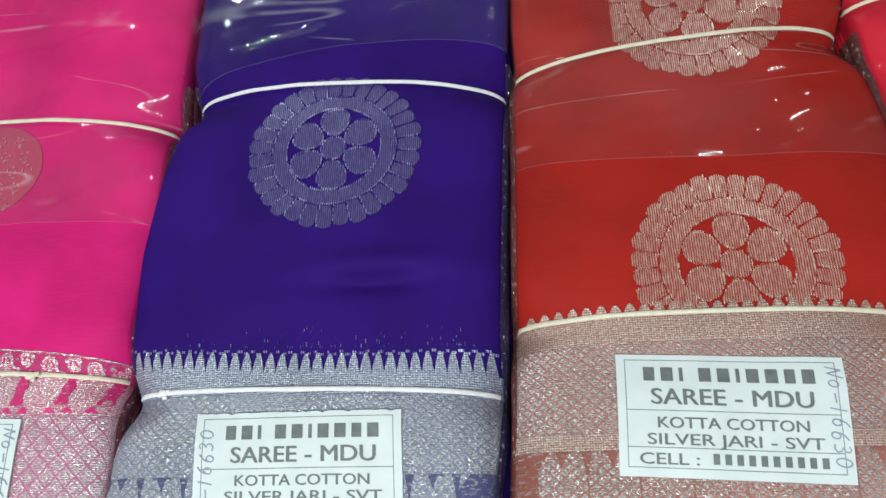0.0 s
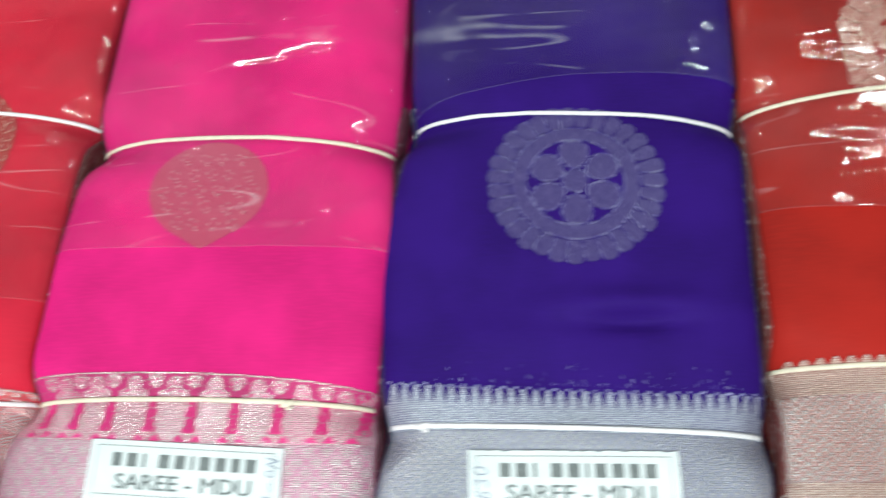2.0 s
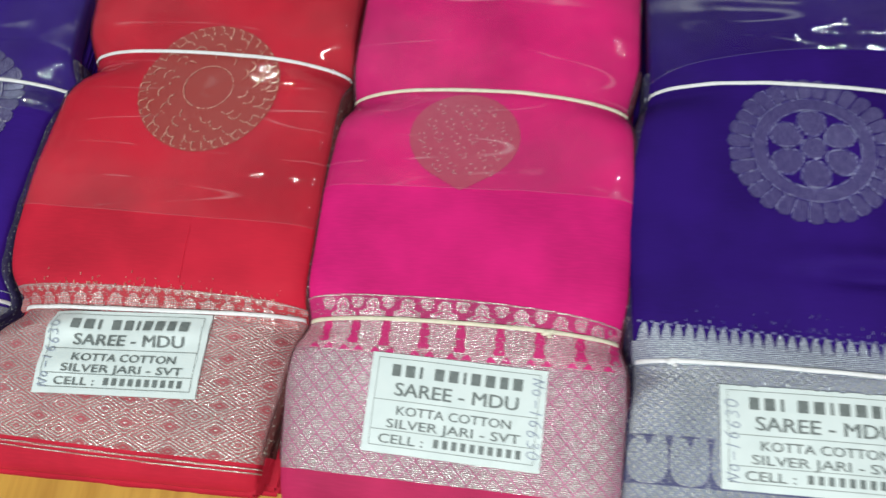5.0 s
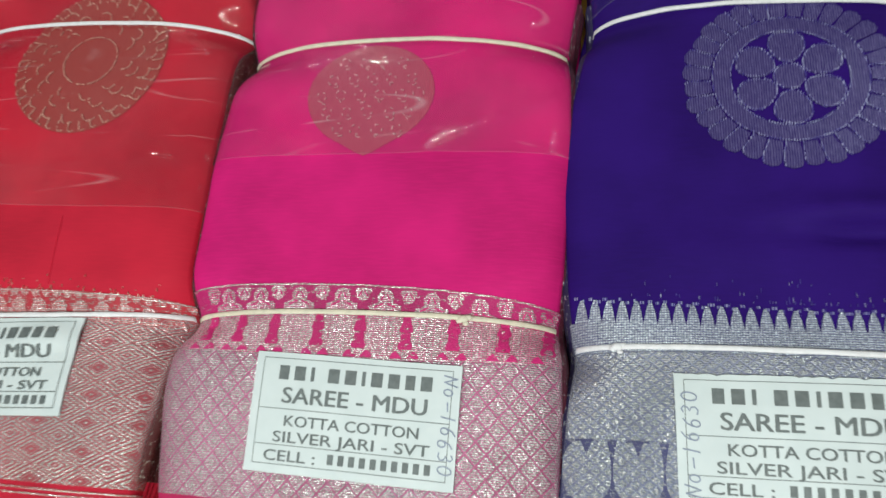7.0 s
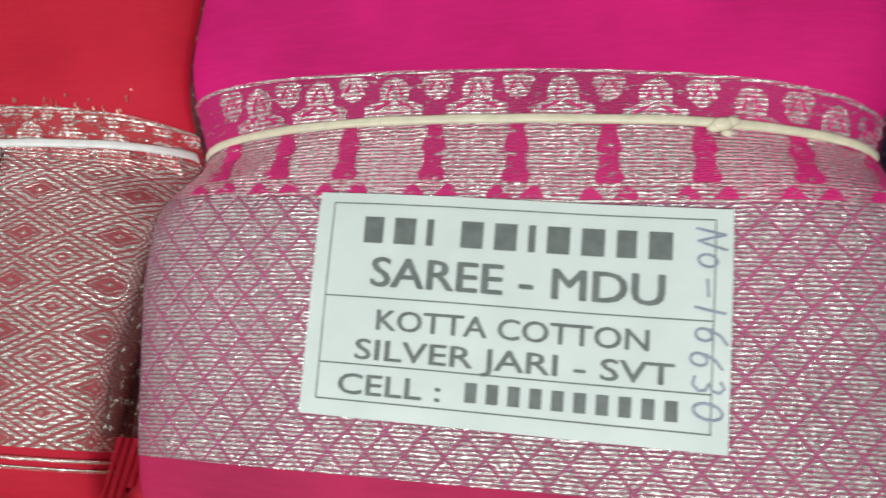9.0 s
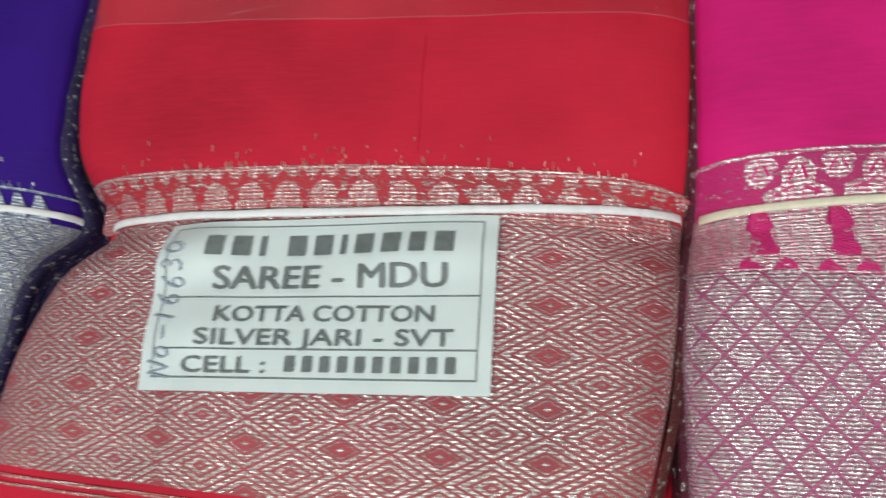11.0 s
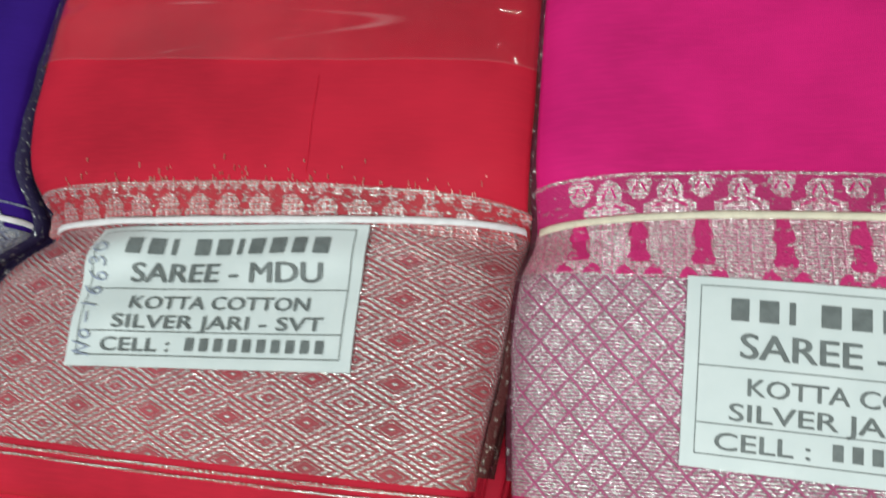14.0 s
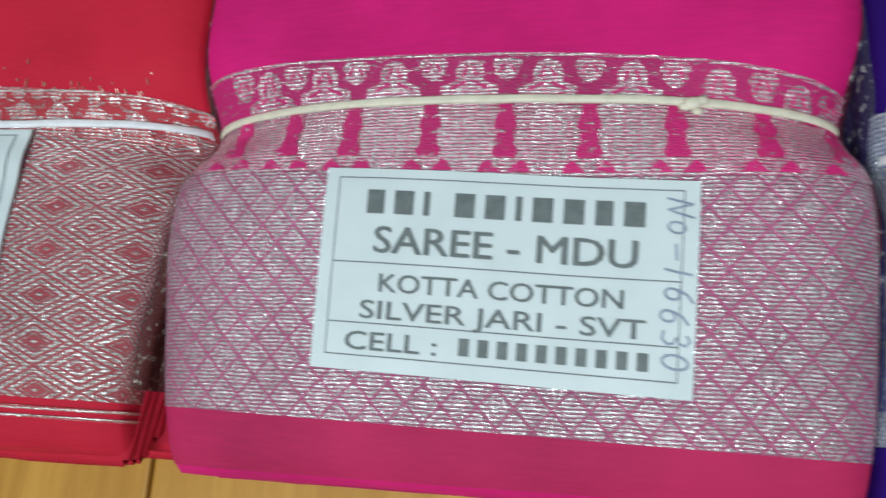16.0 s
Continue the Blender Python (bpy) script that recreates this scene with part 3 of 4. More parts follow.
    def bars(s0, s1, ta, tb, widths, name, gap):
        unit, s = (s1 - s0) / sum(abs(w_) for w_ in widths), s0 + 0.0006 + 0.07 * (tb - 0.012)
        for w_ in widths:
            if w_ > 0:
                strips([(s + gap, ta, s + unit * w_ - gap, tb)], name)
            s += unit * abs(w_)

    c = w / 2 - (0.001 if note_right else -0.0015)
    bars(c - 0.0365, c + 0.0365, 0.0057, 0.0119, (0.95, 1.0, 0.55, -0.5, 1.0, 1.0, 0.55, 1.0, 1.0, 0.9, 1.0), "heading_bar", 0.0013)
    line("SAREE - MDU", c, 0.0215, 0.0098, 0.066, heavy=0.00024)
    line("KOTTA COTTON", c - 0.001, 0.0314, 0.0066, 0.061, heavy=0.00013)
    line("SILVER JARI - SVT", c - 0.001, 0.0383, 0.0066, 0.071, heavy=0.00013)
    line("CELL :", c - 0.0285, 0.0463, 0.0066, 0.024, heavy=0.00013)
    bars(c - 0.012, c + 0.036, 0.0420, 0.0463, (1.0,) * 10, "number_bar", 0.00105)
    for pv, pf in pen_ribbons("No-16630", 0.042, 0.0066, 0.00055):
        if note_right:
            v = [print_at(w - 0.0078 + y, 0.0040 + x, 0.00190 + rise) for x, y in pv]
        else:
            v = [print_at(0.0088 - y, LH - 0.0030 - x, 0.00190 + rise) for x, y in pv]
        put("handwriting", mesh_from("handwriting", v, pf, smooth=False), INK, paper)
    return paper


def edge_material():
    n = Nodes("film_edge")
    clear = n.add("ShaderNodeBsdfTransparent", Color=(1, 1, 1, 1)).outputs[0]
    return n.done(n.blend(0.06, clear, n.bsdf(Base_Color=(0.8, 0.75, 0.78), Roughness=0.2)))


EDGE = edge_material()

# ---- a whole saree ----
CLOTH = {}


def const(v):
    return lambda u: v


def curve(mid, a=0.0, b=0.0):
    return lambda u: mid + a * u + b * u * u


def saree(label, f, cloth, panel_mat, weave_low, weave_high, sleeve, seed, edge_mat, grow=(0.001, 0.001), flare=0.0, creases=(), layers=9, spread=(0.0, 0.0)):
    thing = new("folded_saree")
    tagged(thing, label, "saree", "sarees in the row")
    put("cloth_face", sheet_mesh("cloth_face", f, const(f.front), const(f.back), 0.0, rows=150, hem=True), cloth, thing)
    rng = random.Random(seed)
    base, top_low = -0.0175, 0.0125
    for i in range(layers):
        z0 = base + (top_low - base) * i / layers
        z1 = base + (top_low - base) * (i + 1) / layers - 0.0003
        put("folded_layer", fold_mesh("folded_layer", f, z0, z1, grow[0] - rng.uniform(0, 0.0012) + spread[0] * (i < 5), grow[1] - rng.uniform(0, 0.0012) + spread[1] * (i < 5), f.front + rng.uniform(-0.003, 0.004), seed + i, flare * (1 - 0.8 * i / (layers - 1)), 1.0 if i < 5 else 0.2), cloth, thing)
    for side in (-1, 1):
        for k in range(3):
            put("selvedge", selvedge_mesh("selvedge", f, side, seed + 7 * k, 0.0003 + 0.0007 * k, 0.0036 * k, 0.25 * flare * (side > 0), 2.6 if k == 0 else 1.6), edge_mat, thing, "metallic thread along the folded edge, ground darkened as gap shade")
    put("woven_border", sheet_mesh("woven_border", f, weave_low, weave_high, 0.0004), panel_mat, thing, "band of metallic thread woven in a close pattern")
    if sleeve:
        def ripple(x, y):
            z = 0.0010 * abs(noise.noise((x * 14, y * 22, seed + 9))) + 0.0002 * noise.noise((x * 50, y * 70, seed))
            for x0, y0, x1, y1, high, wide in creases:
                lx, ly = x1 - x0, y1 - y0
                k = ((x - x0) * lx + (y - y0) * ly) / (lx * lx + ly * ly)
                if -0.1 < k < 1.1:
                    wide *= 1.9
                    d = ((x - x0) * ly - (y - y0) * lx) / math.hypot(lx, ly) + 0.001 * noise.noise((k * 4, y0 * 90, seed))
                    z += high * math.exp(-abs(d / wide) ** 1.3) * max(0.0, min(1.0, 6 * (k + 0.1), 6 * (1.1 - k)))
            return z
        film = put("plastic_sleeve", sheet_mesh("plastic_sleeve", f, sleeve, const(f.back + 0.004), 0.0009, rows=130, ripple=ripple, fine=True), FILM, thing, "clear creased plastic sleeve")
        film.visible_shadow = False
        edge = sheet_mesh("sleeve_edge", f, lambda u: sleeve(u) - 0.0002, lambda u: sleeve(u) + 0.0002, 0.0011, rows=2, ripple=ripple)
        put("sleeve_edge", edge, EDGE, film).visible_shadow = False
    return thing


# ---- counter and room ----
counter = tagged(new("counter_top"), "varnished yellow wooden counter top of joined boards", "counter", kind="structure")
seams = [-2.1, -1.75, -1.4, -1.05, -0.7, -0.385, -0.072, 0.24, 0.56, 0.9, 1.25, 1.6, 1.95]
for x0, x1 in zip(seams, seams[1:]):
    bm = bmesh.new()
    box_bm(bm, x0 + 0.0007, x1 - 0.0007, -0.6, 0.75, -0.048, -0.018, 0.0012)
    put("board", bm_mesh("board", bm), WOOD, counter)
bm = bmesh.new()
box_bm(bm, -2.05, 1.9, -0.55, 0.7, -0.9, -0.049)
tagged(put("counter_base", bm_mesh("counter_base", bm), WOOD), "wooden base of the counter", "counter", kind="structure")
# walls and ceiling are unseen; their tones set what film and thread reflect
PLASTER = plain_material("grey_green_wall_paint", (0.30, 0.31, 0.29), 0.8, 0.05, 3.0)
WHITE = plain_material("white_ceiling_paint", (0.66, 0.67, 0.66), 0.85, 0.04, 3.0)
STONE = plain_material("grey_floor_stone", (0.3, 0.28, 0.26), 0.5, 0.15, 5.0)


def slab(name, box, material, label):
    b = bmesh.new()
    box_bm(b, *box)
    return tagged(put(name, bm_mesh(name, b), material), label, name.split("_")[0], kind="structure")


slab("floor", (-3, 3, -2.5, 3.2, -1.0, -0.9), STONE, "plain grey stone floor of the shop")
slab("ceiling", (-3, 3, -2.5, 3.2, 2.0, 2.1), WHITE, "plain white ceiling, unseen, added for the metal thread to reflect")
slab("wall_north", (-3, 3, 3.2, 3.3, -0.9, 2.0), PLASTER, "plain grey-green wall, unseen, added to close the room")
slab("wall_south", (-3, 3, -2.6, -2.5, -0.9, 2.0), PLASTER, "plain grey-green wall, unseen, added to close the room")
slab("wall_west", (-3.1, -3, -2.5, 3.2, -0.9, 2.0), PLASTER, "plain grey-green wall, unseen, added to close the room")
slab("wall_east", (3, 3.1, -2.5, 3.2, -0.9, 2.0), PLASTER, "plain grey-green wall, unseen, added to close the room")
for x, y, watts, wide in TUBES:
    lamp = bpy.data.lights.new("tube_glow", "AREA")
    lamp.shape, lamp.size, lamp.size_y, lamp.energy, lamp.color = "RECTANGLE", wide, 0.05, watts, (0.95, 1.0, 0.985)
    ob = new("tube_glow", lamp)
    ob.matrix_world = pose(x, y, LAMP_Z)
    fixture = tagged(new("unseen_tube_light"), "white tube light fixture, unseen, added to light the row", "lamp", "tube lights")
    b = bmesh.new()
    box_bm(b, x - wide / 2 - 0.04, x + wide / 2 + 0.04, y - 0.035, y + 0.035, LAMP_Z + 0.02, 2.0, 0.004)
    put("housing", bm_mesh("housing", b), WHITE, fixture)

# ---- the cloths and weaves ----
magenta, purple, red = cloth_material("magenta_cotton", MAGENTA), cloth_material("purple_cotton", PURPLE, 0.08), cloth_material("red_cotton", RED)
violet = cloth_material("violet_cotton", (0.031, 0.0070, 0.170), 0.08)
rose = cloth_material("rose_cotton", (0.40, 0.018, 0.085))
orange, crimson = cloth_material("orange_red_cotton", ORANGE), cloth_material("crimson_cotton", CRIMSON)
w_magenta = zari_material("silver_weave_on_magenta", (0.34, 0.040, 0.14), PINK_ZARI, lattice(0.0092, 0.0100, 0.16, 0.4), 1.0, 0.9, 2.8, 0.0010)
w_magenta_band = zari_material("silver_band_on_magenta", (0.6, 0.01, 0.16), PINK_ZARI, lambda n, x, y: n.m("MULTIPLY", n.ramp(cells(n, x, 0.0035), 0.75, 0.95), 0.3), 0.97, 0.6, 3.4)
w_red = zari_material("silver_weave_on_red", (0.33, 0.045, 0.06), (1.0, 0.95, 0.90), nested(0.0262, 0.0131, 3.5, -0.0835, -0.0094), 1.0, 0.4, 1.9)
w_red_band = zari_material("silver_band_on_red", (0.45, 0.012, 0.025), GOLD_ZARI, twill(0.004))
w_purple = zari_material("silver_weave_on_purple", (0.10, 0.11, 0.21), BLUE_ZARI, mesh_weave(0.0052, 0.0044, 0.7), 1.0, 0.2, 3.0)
w_purple_band = zari_material("silver_band_on_purple", (0.10, 0.10, 0.24), (0.66, 0.70, 0.76), ribs(0.0011, 0.5), 0.92, 0.5, 2.6, glint=0.32, relief=0.6)
w_orange = zari_material("silver_weave_on_orange", (0.28, 0.07, 0.05), GOLD_ZARI, mesh_weave(0.0050, 0.0042, 0.75), 1.0, 0.2, 3.0)
w_orange_band = zari_material("silver_band_on_orange", (0.28, 0.07, 0.05), (0.72, 0.64, 0.57), ribs(0.0011, 0.5), 0.9, 0.5, 2.6, glint=0.32, relief=0.6)
b_purple = brocade_material("silver_brocade_on_purple", PURPLE, (0.42, 0.42, 0.6), 0.25, 0.0011)
b_violet = brocade_material("bright_brocade_on_purple", PURPLE, (0.66, 0.68, 0.82), 0.45)
b_orange = brocade_material("gold_brocade_on_orange", ORANGE, (1.0, 0.82, 0.68), 0.56, 0.0011, 0.7)
r_purple = brocade_material('bright_thread_on_purple', (0.05, 0.03, 0.25), (0.66, 0.68, 0.88), 0.62, 0.0012)
r_violet = brocade_material('white_thread_on_purple', (0.1, 0.1, 0.3), (0.95, 0.96, 1.0), 0.95, 0.0012)
r_orange = brocade_material('bright_thread_on_orange', (0.36, 0.05, 0.03), (1.0, 0.84, 0.7), 0.9, 0.0012)
b_red = brocade_material("dull_brocade_on_red", (0.36, 0.026, 0.028), (0.50, 0.20, 0.15), 0.26, 0.0014, metal=0.3)
t_red = brocade_material("thread_on_red", (0.5, 0.16, 0.12), (0.85, 0.58, 0.48), 0.75, metal=0.4)
t_magenta = brocade_material("thread_on_magenta", (0.5, 0.14, 0.2), (0.8, 0.5, 0.5), 0.7, metal=0.4)
b_magenta = brocade_material("dull_brocade_on_magenta", (0.46, 0.035, 0.105), (0.5, 0.18, 0.22), 0.32, metal=0.2)



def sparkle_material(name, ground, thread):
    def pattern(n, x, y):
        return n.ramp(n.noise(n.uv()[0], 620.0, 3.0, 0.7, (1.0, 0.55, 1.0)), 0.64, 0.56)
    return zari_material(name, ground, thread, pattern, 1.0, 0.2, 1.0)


def scatter(low, high):
    """Uneven flecks of thread with the ground showing between."""
    def pattern(n, x, y):
        return n.ramp(n.noise(n.uv()[0], 430.0, 3.0, 0.7, (0.6, 1.5, 1.0)), high, low)
    return pattern


g_red = zari_material("broken_silver_on_red", (0.37, 0.016, 0.03), (1.0, 0.88, 0.78), scatter(0.53, 0.62), 0.9, 0.4, 3.0)
g_navy = zari_material("broken_silver_on_navy", (0.045, 0.046, 0.14), BLUE_ZARI, scatter(0.50, 0.60), 0.6, 0.4, 3.0)
g_russet = zari_material("broken_silver_on_russet", (0.26, 0.07, 0.05), GOLD_ZARI, scatter(0.50, 0.60), 0.5, 0.4, 3.0)
g_rose = zari_material("stray_silver_on_rose", (0.42, 0.008, 0.12), PINK_ZARI, scatter(0.57, 0.65), 0.8, 0.4, 2.0)
g_magenta = zari_material("stray_silver_on_magenta", MAGENTA, PINK_ZARI, scatter(0.57, 0.64), 0.9, 0.4, 2.0)
# selvedge grounds far darker than the cloths: shade of the gaps put into colour
e_magenta = sparkle_material("shaded_edge_magenta", (0.08, 0.006, 0.022), PINK_ZARI)
e_red = sparkle_material("shaded_edge_red", (0.07, 0.008, 0.008), (1.0, 0.85, 0.66))
e_purple = sparkle_material("shaded_edge_purple", (0.012, 0.006, 0.05), BLUE_ZARI)
e_orange = sparkle_material("shaded_edge_orange", (0.09, 0.01, 0.008), GOLD_ZARI)

CROWN = [(-0.13, 0.012), (-0.084, 0.016), (-0.076, 0.0235), (-0.064, 0.0275), (-0.05, 0.0300), (-0.02, 0.0345), (0.0, 0.0365), (0.017, 0.0352), (0.04, 0.0368), (0.10, 0.0372), (0.15, 0.0362), (0.17, 0.0345), (0.2, 0.0365), (0.34, 0.037)]


def triangles(f, x0, x1, y_of, pitch, height, share=0.8, jitter=0.0):
    """A row of stepped temple points that rise from a line."""
    out = []
    k = int((x1 - x0) / pitch)
    for i in range(k):
        x = x0 + (i + 0.5) * (x1 - x0) / k
        y, w, h = y_of(f.across(x, 0.02)), pitch * share / 2, height * (1 + jitter * noise.noise((i * 0.9, 2, f.seed)))
        out.append([(x - w, y), (x - w * 0.98, y + h * 0.14), (x - w * 0.82, y + h * 0.36), (x - w * 0.68, y + h * 0.6), (x - w * 0.42, y + h * 0.84), (x - w * 0.2, y + h), (x + w * 0.2, y + h), (x + w * 0.42, y + h * 0.84), (x + w * 0.68, y + h * 0.6), (x + w * 0.82, y + h * 0.36), (x + w * 0.98, y + h * 0.14), (x + w, y)][::-1])
    return out


def full_disc(x, y, rx, ry, k=28):
    """A rounded shape between a disc and a square."""
    pts = []
    for i in range(k):
        c, q = math.cos(2 * math.pi * i / k), math.sin(2 * math.pi * i / k)
        pts.append((x + rx * math.copysign(abs(c) ** 0.72, c), y + ry * math.copysign(abs(q) ** 0.8, q)))
    return pts


def arch_row(f, x0, count, pitch, y1, y0, dark, bright, owner):
    """A dark woven strip with a row of bright round motifs and a stem between each two."""
    strip = put("motif_strip", sheet_mesh("motif_strip", f, const(y0), const(y1), 0.0005), dark, owner, "dark strip with a row of bright round motifs")
    mid, half = (y0 + y1) / 2, (y1 - y0) / 2
    for i in range(count):
        x = x0 + i * pitch
        if f.across(x, mid) > 0.93 or f.across(x, mid) < -0.93:
            continue
        put("round_motif", patch_mesh("round_motif", f, full_disc(x, mid, pitch * 0.485, half * 0.97), 0.0008, 5), bright, strip)
        piece("notch", f, [(x - pitch * 0.12, y1), (x, y1 - half * 0.5), (x + pitch * 0.12, y1)], 0.0010, dark, strip)
        q = x + pitch / 2
        piece("stem_left", f, [(q - pitch * 0.30, y1), (q - pitch * 0.10, y1), (q - pitch * 0.03, y1 - half * 0.55), (q - pitch * 0.06, y1 - half * 0.5)], 0.0008, bright, strip)
        piece("stem_right", f, [(q + pitch * 0.30, y1), (q + pitch * 0.06, y1 - half * 0.5), (q + pitch * 0.03, y1 - half * 0.55), (q + pitch * 0.10, y1)], 0.0008, bright, strip)


def row_of(name, f, polys, off, material, owner, label=""):
    for p in polys:
        piece(name, f, p, off, material, owner, label)


def bud(x, y, w, h, flip=False):
    """A small woven lotus bud."""
    pts = [(-0.30, 0.0), (-0.46, 0.12), (-0.5, 0.34), (-0.36, 0.46), (-0.40, 0.66), (-0.22, 0.9), (0.0, 1.0)]
    pts += [(-a, b) for a, b in reversed(pts[:-1])]
    out = [(x + a * w, y + ((1 - b) if flip else b) * h) for a, b in pts]
    return out if flip else out[::-1]


def mound(x, y, w, h):
    """A stepped bud on a broad base."""
    pts = [(-0.5, 0.0), (-0.5, 0.34), (-0.34, 0.40), (-0.24, 0.46), (-0.25, 0.74), (-0.15, 0.93), (0.0, 1.0)]
    pts += [(-a, b) for a, b in reversed(pts[:-1])]
    return [(x + a * w, y + b * h) for a, b in pts][::-1]


def floats_part(f, x0, x1, y_of, material, owner, seed, count=85):
    """Stray short floats of thread just above the border."""
    rng, polys = random.Random(seed), []
    for _ in range(count):
        x = rng.uniform(x0, x1)
        y, h, w = y_of(f.across(x, 0.03)) - 0.0003 + rng.random() ** 3 * 0.009, rng.uniform(0.0004, 0.0020), rng.uniform(0.00007, 0.00015)
        polys.append([(x - w, y), (x + w, y), (x + w, y + h), (x - w, y + h)])
    v, fc, uv = drape(f, polys, 0.0006)
    tagged(put("stray_floats", mesh_from("stray_floats", v, fc, uv, smooth=False), material, owner), kind="stuff")


def figure(x, y, w, h):
    """A small gap in the weave: a spindle on a spread foot."""
    pts = [(-0.36, 0.0), (-0.44, 0.10), (-0.30, 0.24), (-0.27, 0.5), (-0.40, 0.56), (-0.33, 0.72), (-0.24, 0.84), (-0.22, 1.0)]
    pts += [(-a, b) for a, b in reversed(pts)]
    return [(x + a * w, y + b * h) for a, b in pts][::-1]


# -- magenta
f = Form([(-0.09, -0.0465, 0.1320), (-0.06, -0.0475, 0.1345), (-0.02, -0.0495, 0.1360), (0.0, -0.0480, 0.1355), (0.018, -0.0440, 0.1330), (0.04, -0.0453, 0.1365), (0.10, -0.0448, 0.1395), (0.14, -0.0420, 0.1390), (0.166, -0.0380, 0.1365), (0.19, -0.0375, 0.1420), (0.34, -0.033, 0.1445)],
         CROWN, (0.0175, 0.166), -0.0800, seed=3)
top = curve(0.0325, -0.003, -0.0045)
low = curve(-0.0660, -0.002, 0.0)
mid = curve(-0.0015, -0.0015, 0.0015)
s = saree("magenta cotton saree with silver border, folded in clear plastic", f, magenta, w_magenta, low, mid, curve(0.0995, -0.001, -0.001), 3, e_magenta, (-0.0002, 0.0002), spread=(0.0, 0.0010), creases=((0.070, 0.098, 0.132, 0.128, 0.0016, 0.0020), (-0.03, 0.142, 0.03, 0.160, 0.001, 0.002), (0.02, 0.205, 0.11, 0.222, 0.0012, 0.003)))
put("hem_strip", sheet_mesh("hem_strip", f, const(f.front + 0.0002), lambda u: low(u) + 0.0004, 0.0003, rows=8), rose, s, "plain rose hem below the silver weave")
put("figured_band", sheet_mesh("figured_band", f, mid, curve(0.0205, -0.002, -0.0035), 0.0005), w_magenta_band, s, "silver band with a row of magenta figures")
put("edge_line", sheet_mesh("edge_line", f, lambda u: top(u) - 0.0009, top, 0.0006), w_magenta_band, s)
put("broken_weave", sheet_mesh("broken_weave", f, curve(0.0200, -0.002, -0.0035), lambda u: top(u) - 0.0006, 0.0004, rows=6), g_rose, s, "magenta strip with stray silver thread")
gaps = [-0.031, -0.0135, 0.0045, 0.0265, 0.0465, 0.068, 0.0895, 0.1115, 0.1305]
for x, ahead in zip(gaps, gaps[1:] + [0.147]):
    u = f.across(x, 0.02)
    heart = piece("heart", f, bud(x, top(u) - 0.0080, 0.0078, 0.0066, True), 0.0007, w_magenta_band, s)
    y = top(u) - 0.0030
    for side in (-1, 1):
        piece("slit", f, [(x + side * 0.0004, y), (x + side * 0.0009, y - 0.0001), (x + side * 0.0022, y - 0.0022), (x + side * 0.0018, y - 0.0026)][::-side], 0.0010, magenta, heart)
    piece("figure", f, figure(x, mid(u) + 0.0045, 0.0078, 0.0150), 0.0008, g_magenta, s)
    gap, x = x, (x + ahead) / 2
    if x < 0.131:
        y = top(f.across(x, 0.02)) - 0.0132
        flower = piece("bud", f, mound(x, y, 0.0150, 0.0115), 0.0007, w_magenta_band, s)
        for side in (-1, 1):
            piece("slit", f, [(x + side * 0.0003, y + 0.0094), (x + side * 0.0008, y + 0.0092), (x + side * 0.0022, y + 0.0064), (x + side * 0.0017, y + 0.0062)][::-side], 0.0010, magenta, flower)
            piece("slit", f, [(x + side * 0.0008, y + 0.0046), (x + side * 0.0011, y + 0.0051), (x + side * 0.0052, y + 0.0032), (x + side * 0.0049, y + 0.0026)][::-side], 0.0010, g_magenta, flower)
    x = gap
    y = mid(f.across(x, 0.0))
    for side in (-1, 1):
        if abs(f.across(x + side * 0.0068, 0.0)) > 0.95:
            continue
        piece("foot_gap", f, [(x + side * 0.0010, y + 0.0004), (x + side * 0.0068, y + 0.0004), (x + side * 0.0058, y + 0.0026), (x + side * 0.0040, y + 0.0036), (x + side * 0.0026, y + 0.0022)][::side], 0.0008, g_magenta, s)
put("edge_line", sheet_mesh("edge_line", f, lambda u: mid(u) - 0.0003, lambda u: mid(u) + 0.0003, 0.0007, rows=2), w_magenta_band, s)
drop = [(0.0387 + 0.0335 * math.cos(a) * (1 - 0.05 * max(0, -math.sin(a))), 0.1335 + (0.0305 if math.sin(a) > 0 else 0.030) * math.sin(a)) for a in [2 * math.pi * i / 40 for i in range(40)]]
drop = [(x, y - 0.0048 * max(0.0, 1 - abs(x - 0.0387) / 0.012)) if y < 0.1335 else (x, y) for x, y in drop]
m = put("medallion", patch_mesh("medallion", f, drop, 0.0004), b_magenta, s, "dull silver drop-shaped medallion under the plastic")
rng = random.Random(5)
for j in range(5):
    for i in range(6):
        x, y = 0.0387 + (i - 2.5 + 0.5 * (j % 2)) * 0.0105 + rng.uniform(-0.001, 0.001), 0.1135 + j * 0.0098 + rng.uniform(-0.001, 0.001)
        if ((x - 0.0387) / 0.031) ** 2 + ((y - 0.1335) / 0.028) ** 2 < 0.85:
            t = rng.uniform(-1.2, 1.2)
            for k in range(4):
                a, size = 2.6 * t + k * 1.57, rng.uniform(0.0017, 0.0024)
                piece("sprig", f, loop_strip(x + 0.0009 * math.cos(a), y + 0.0011 * math.sin(a), size, 0.0008, a - 0.5, 4, rng.uniform(0.12, 0.2)), 0.0008, t_magenta, m)
            piece("sprig_stem", f, loop_strip(x + 0.0020 * math.cos(t), y - 0.0030, 0.0018, 0.0007, 3.4 + t, 4, 0.3), 0.0008, t_magenta, m)
label_part(f, (0.0, 0.0), -2.5, s)
band_part(f, 0.0180, RUBBER, s, slope=-0.001, bow=0.001, knot=0.0935, seed=1)
band_part(f, 0.1655, RUBBER, s, slope=-0.0015, bow=0.001, seed=2, kink=-0.004)

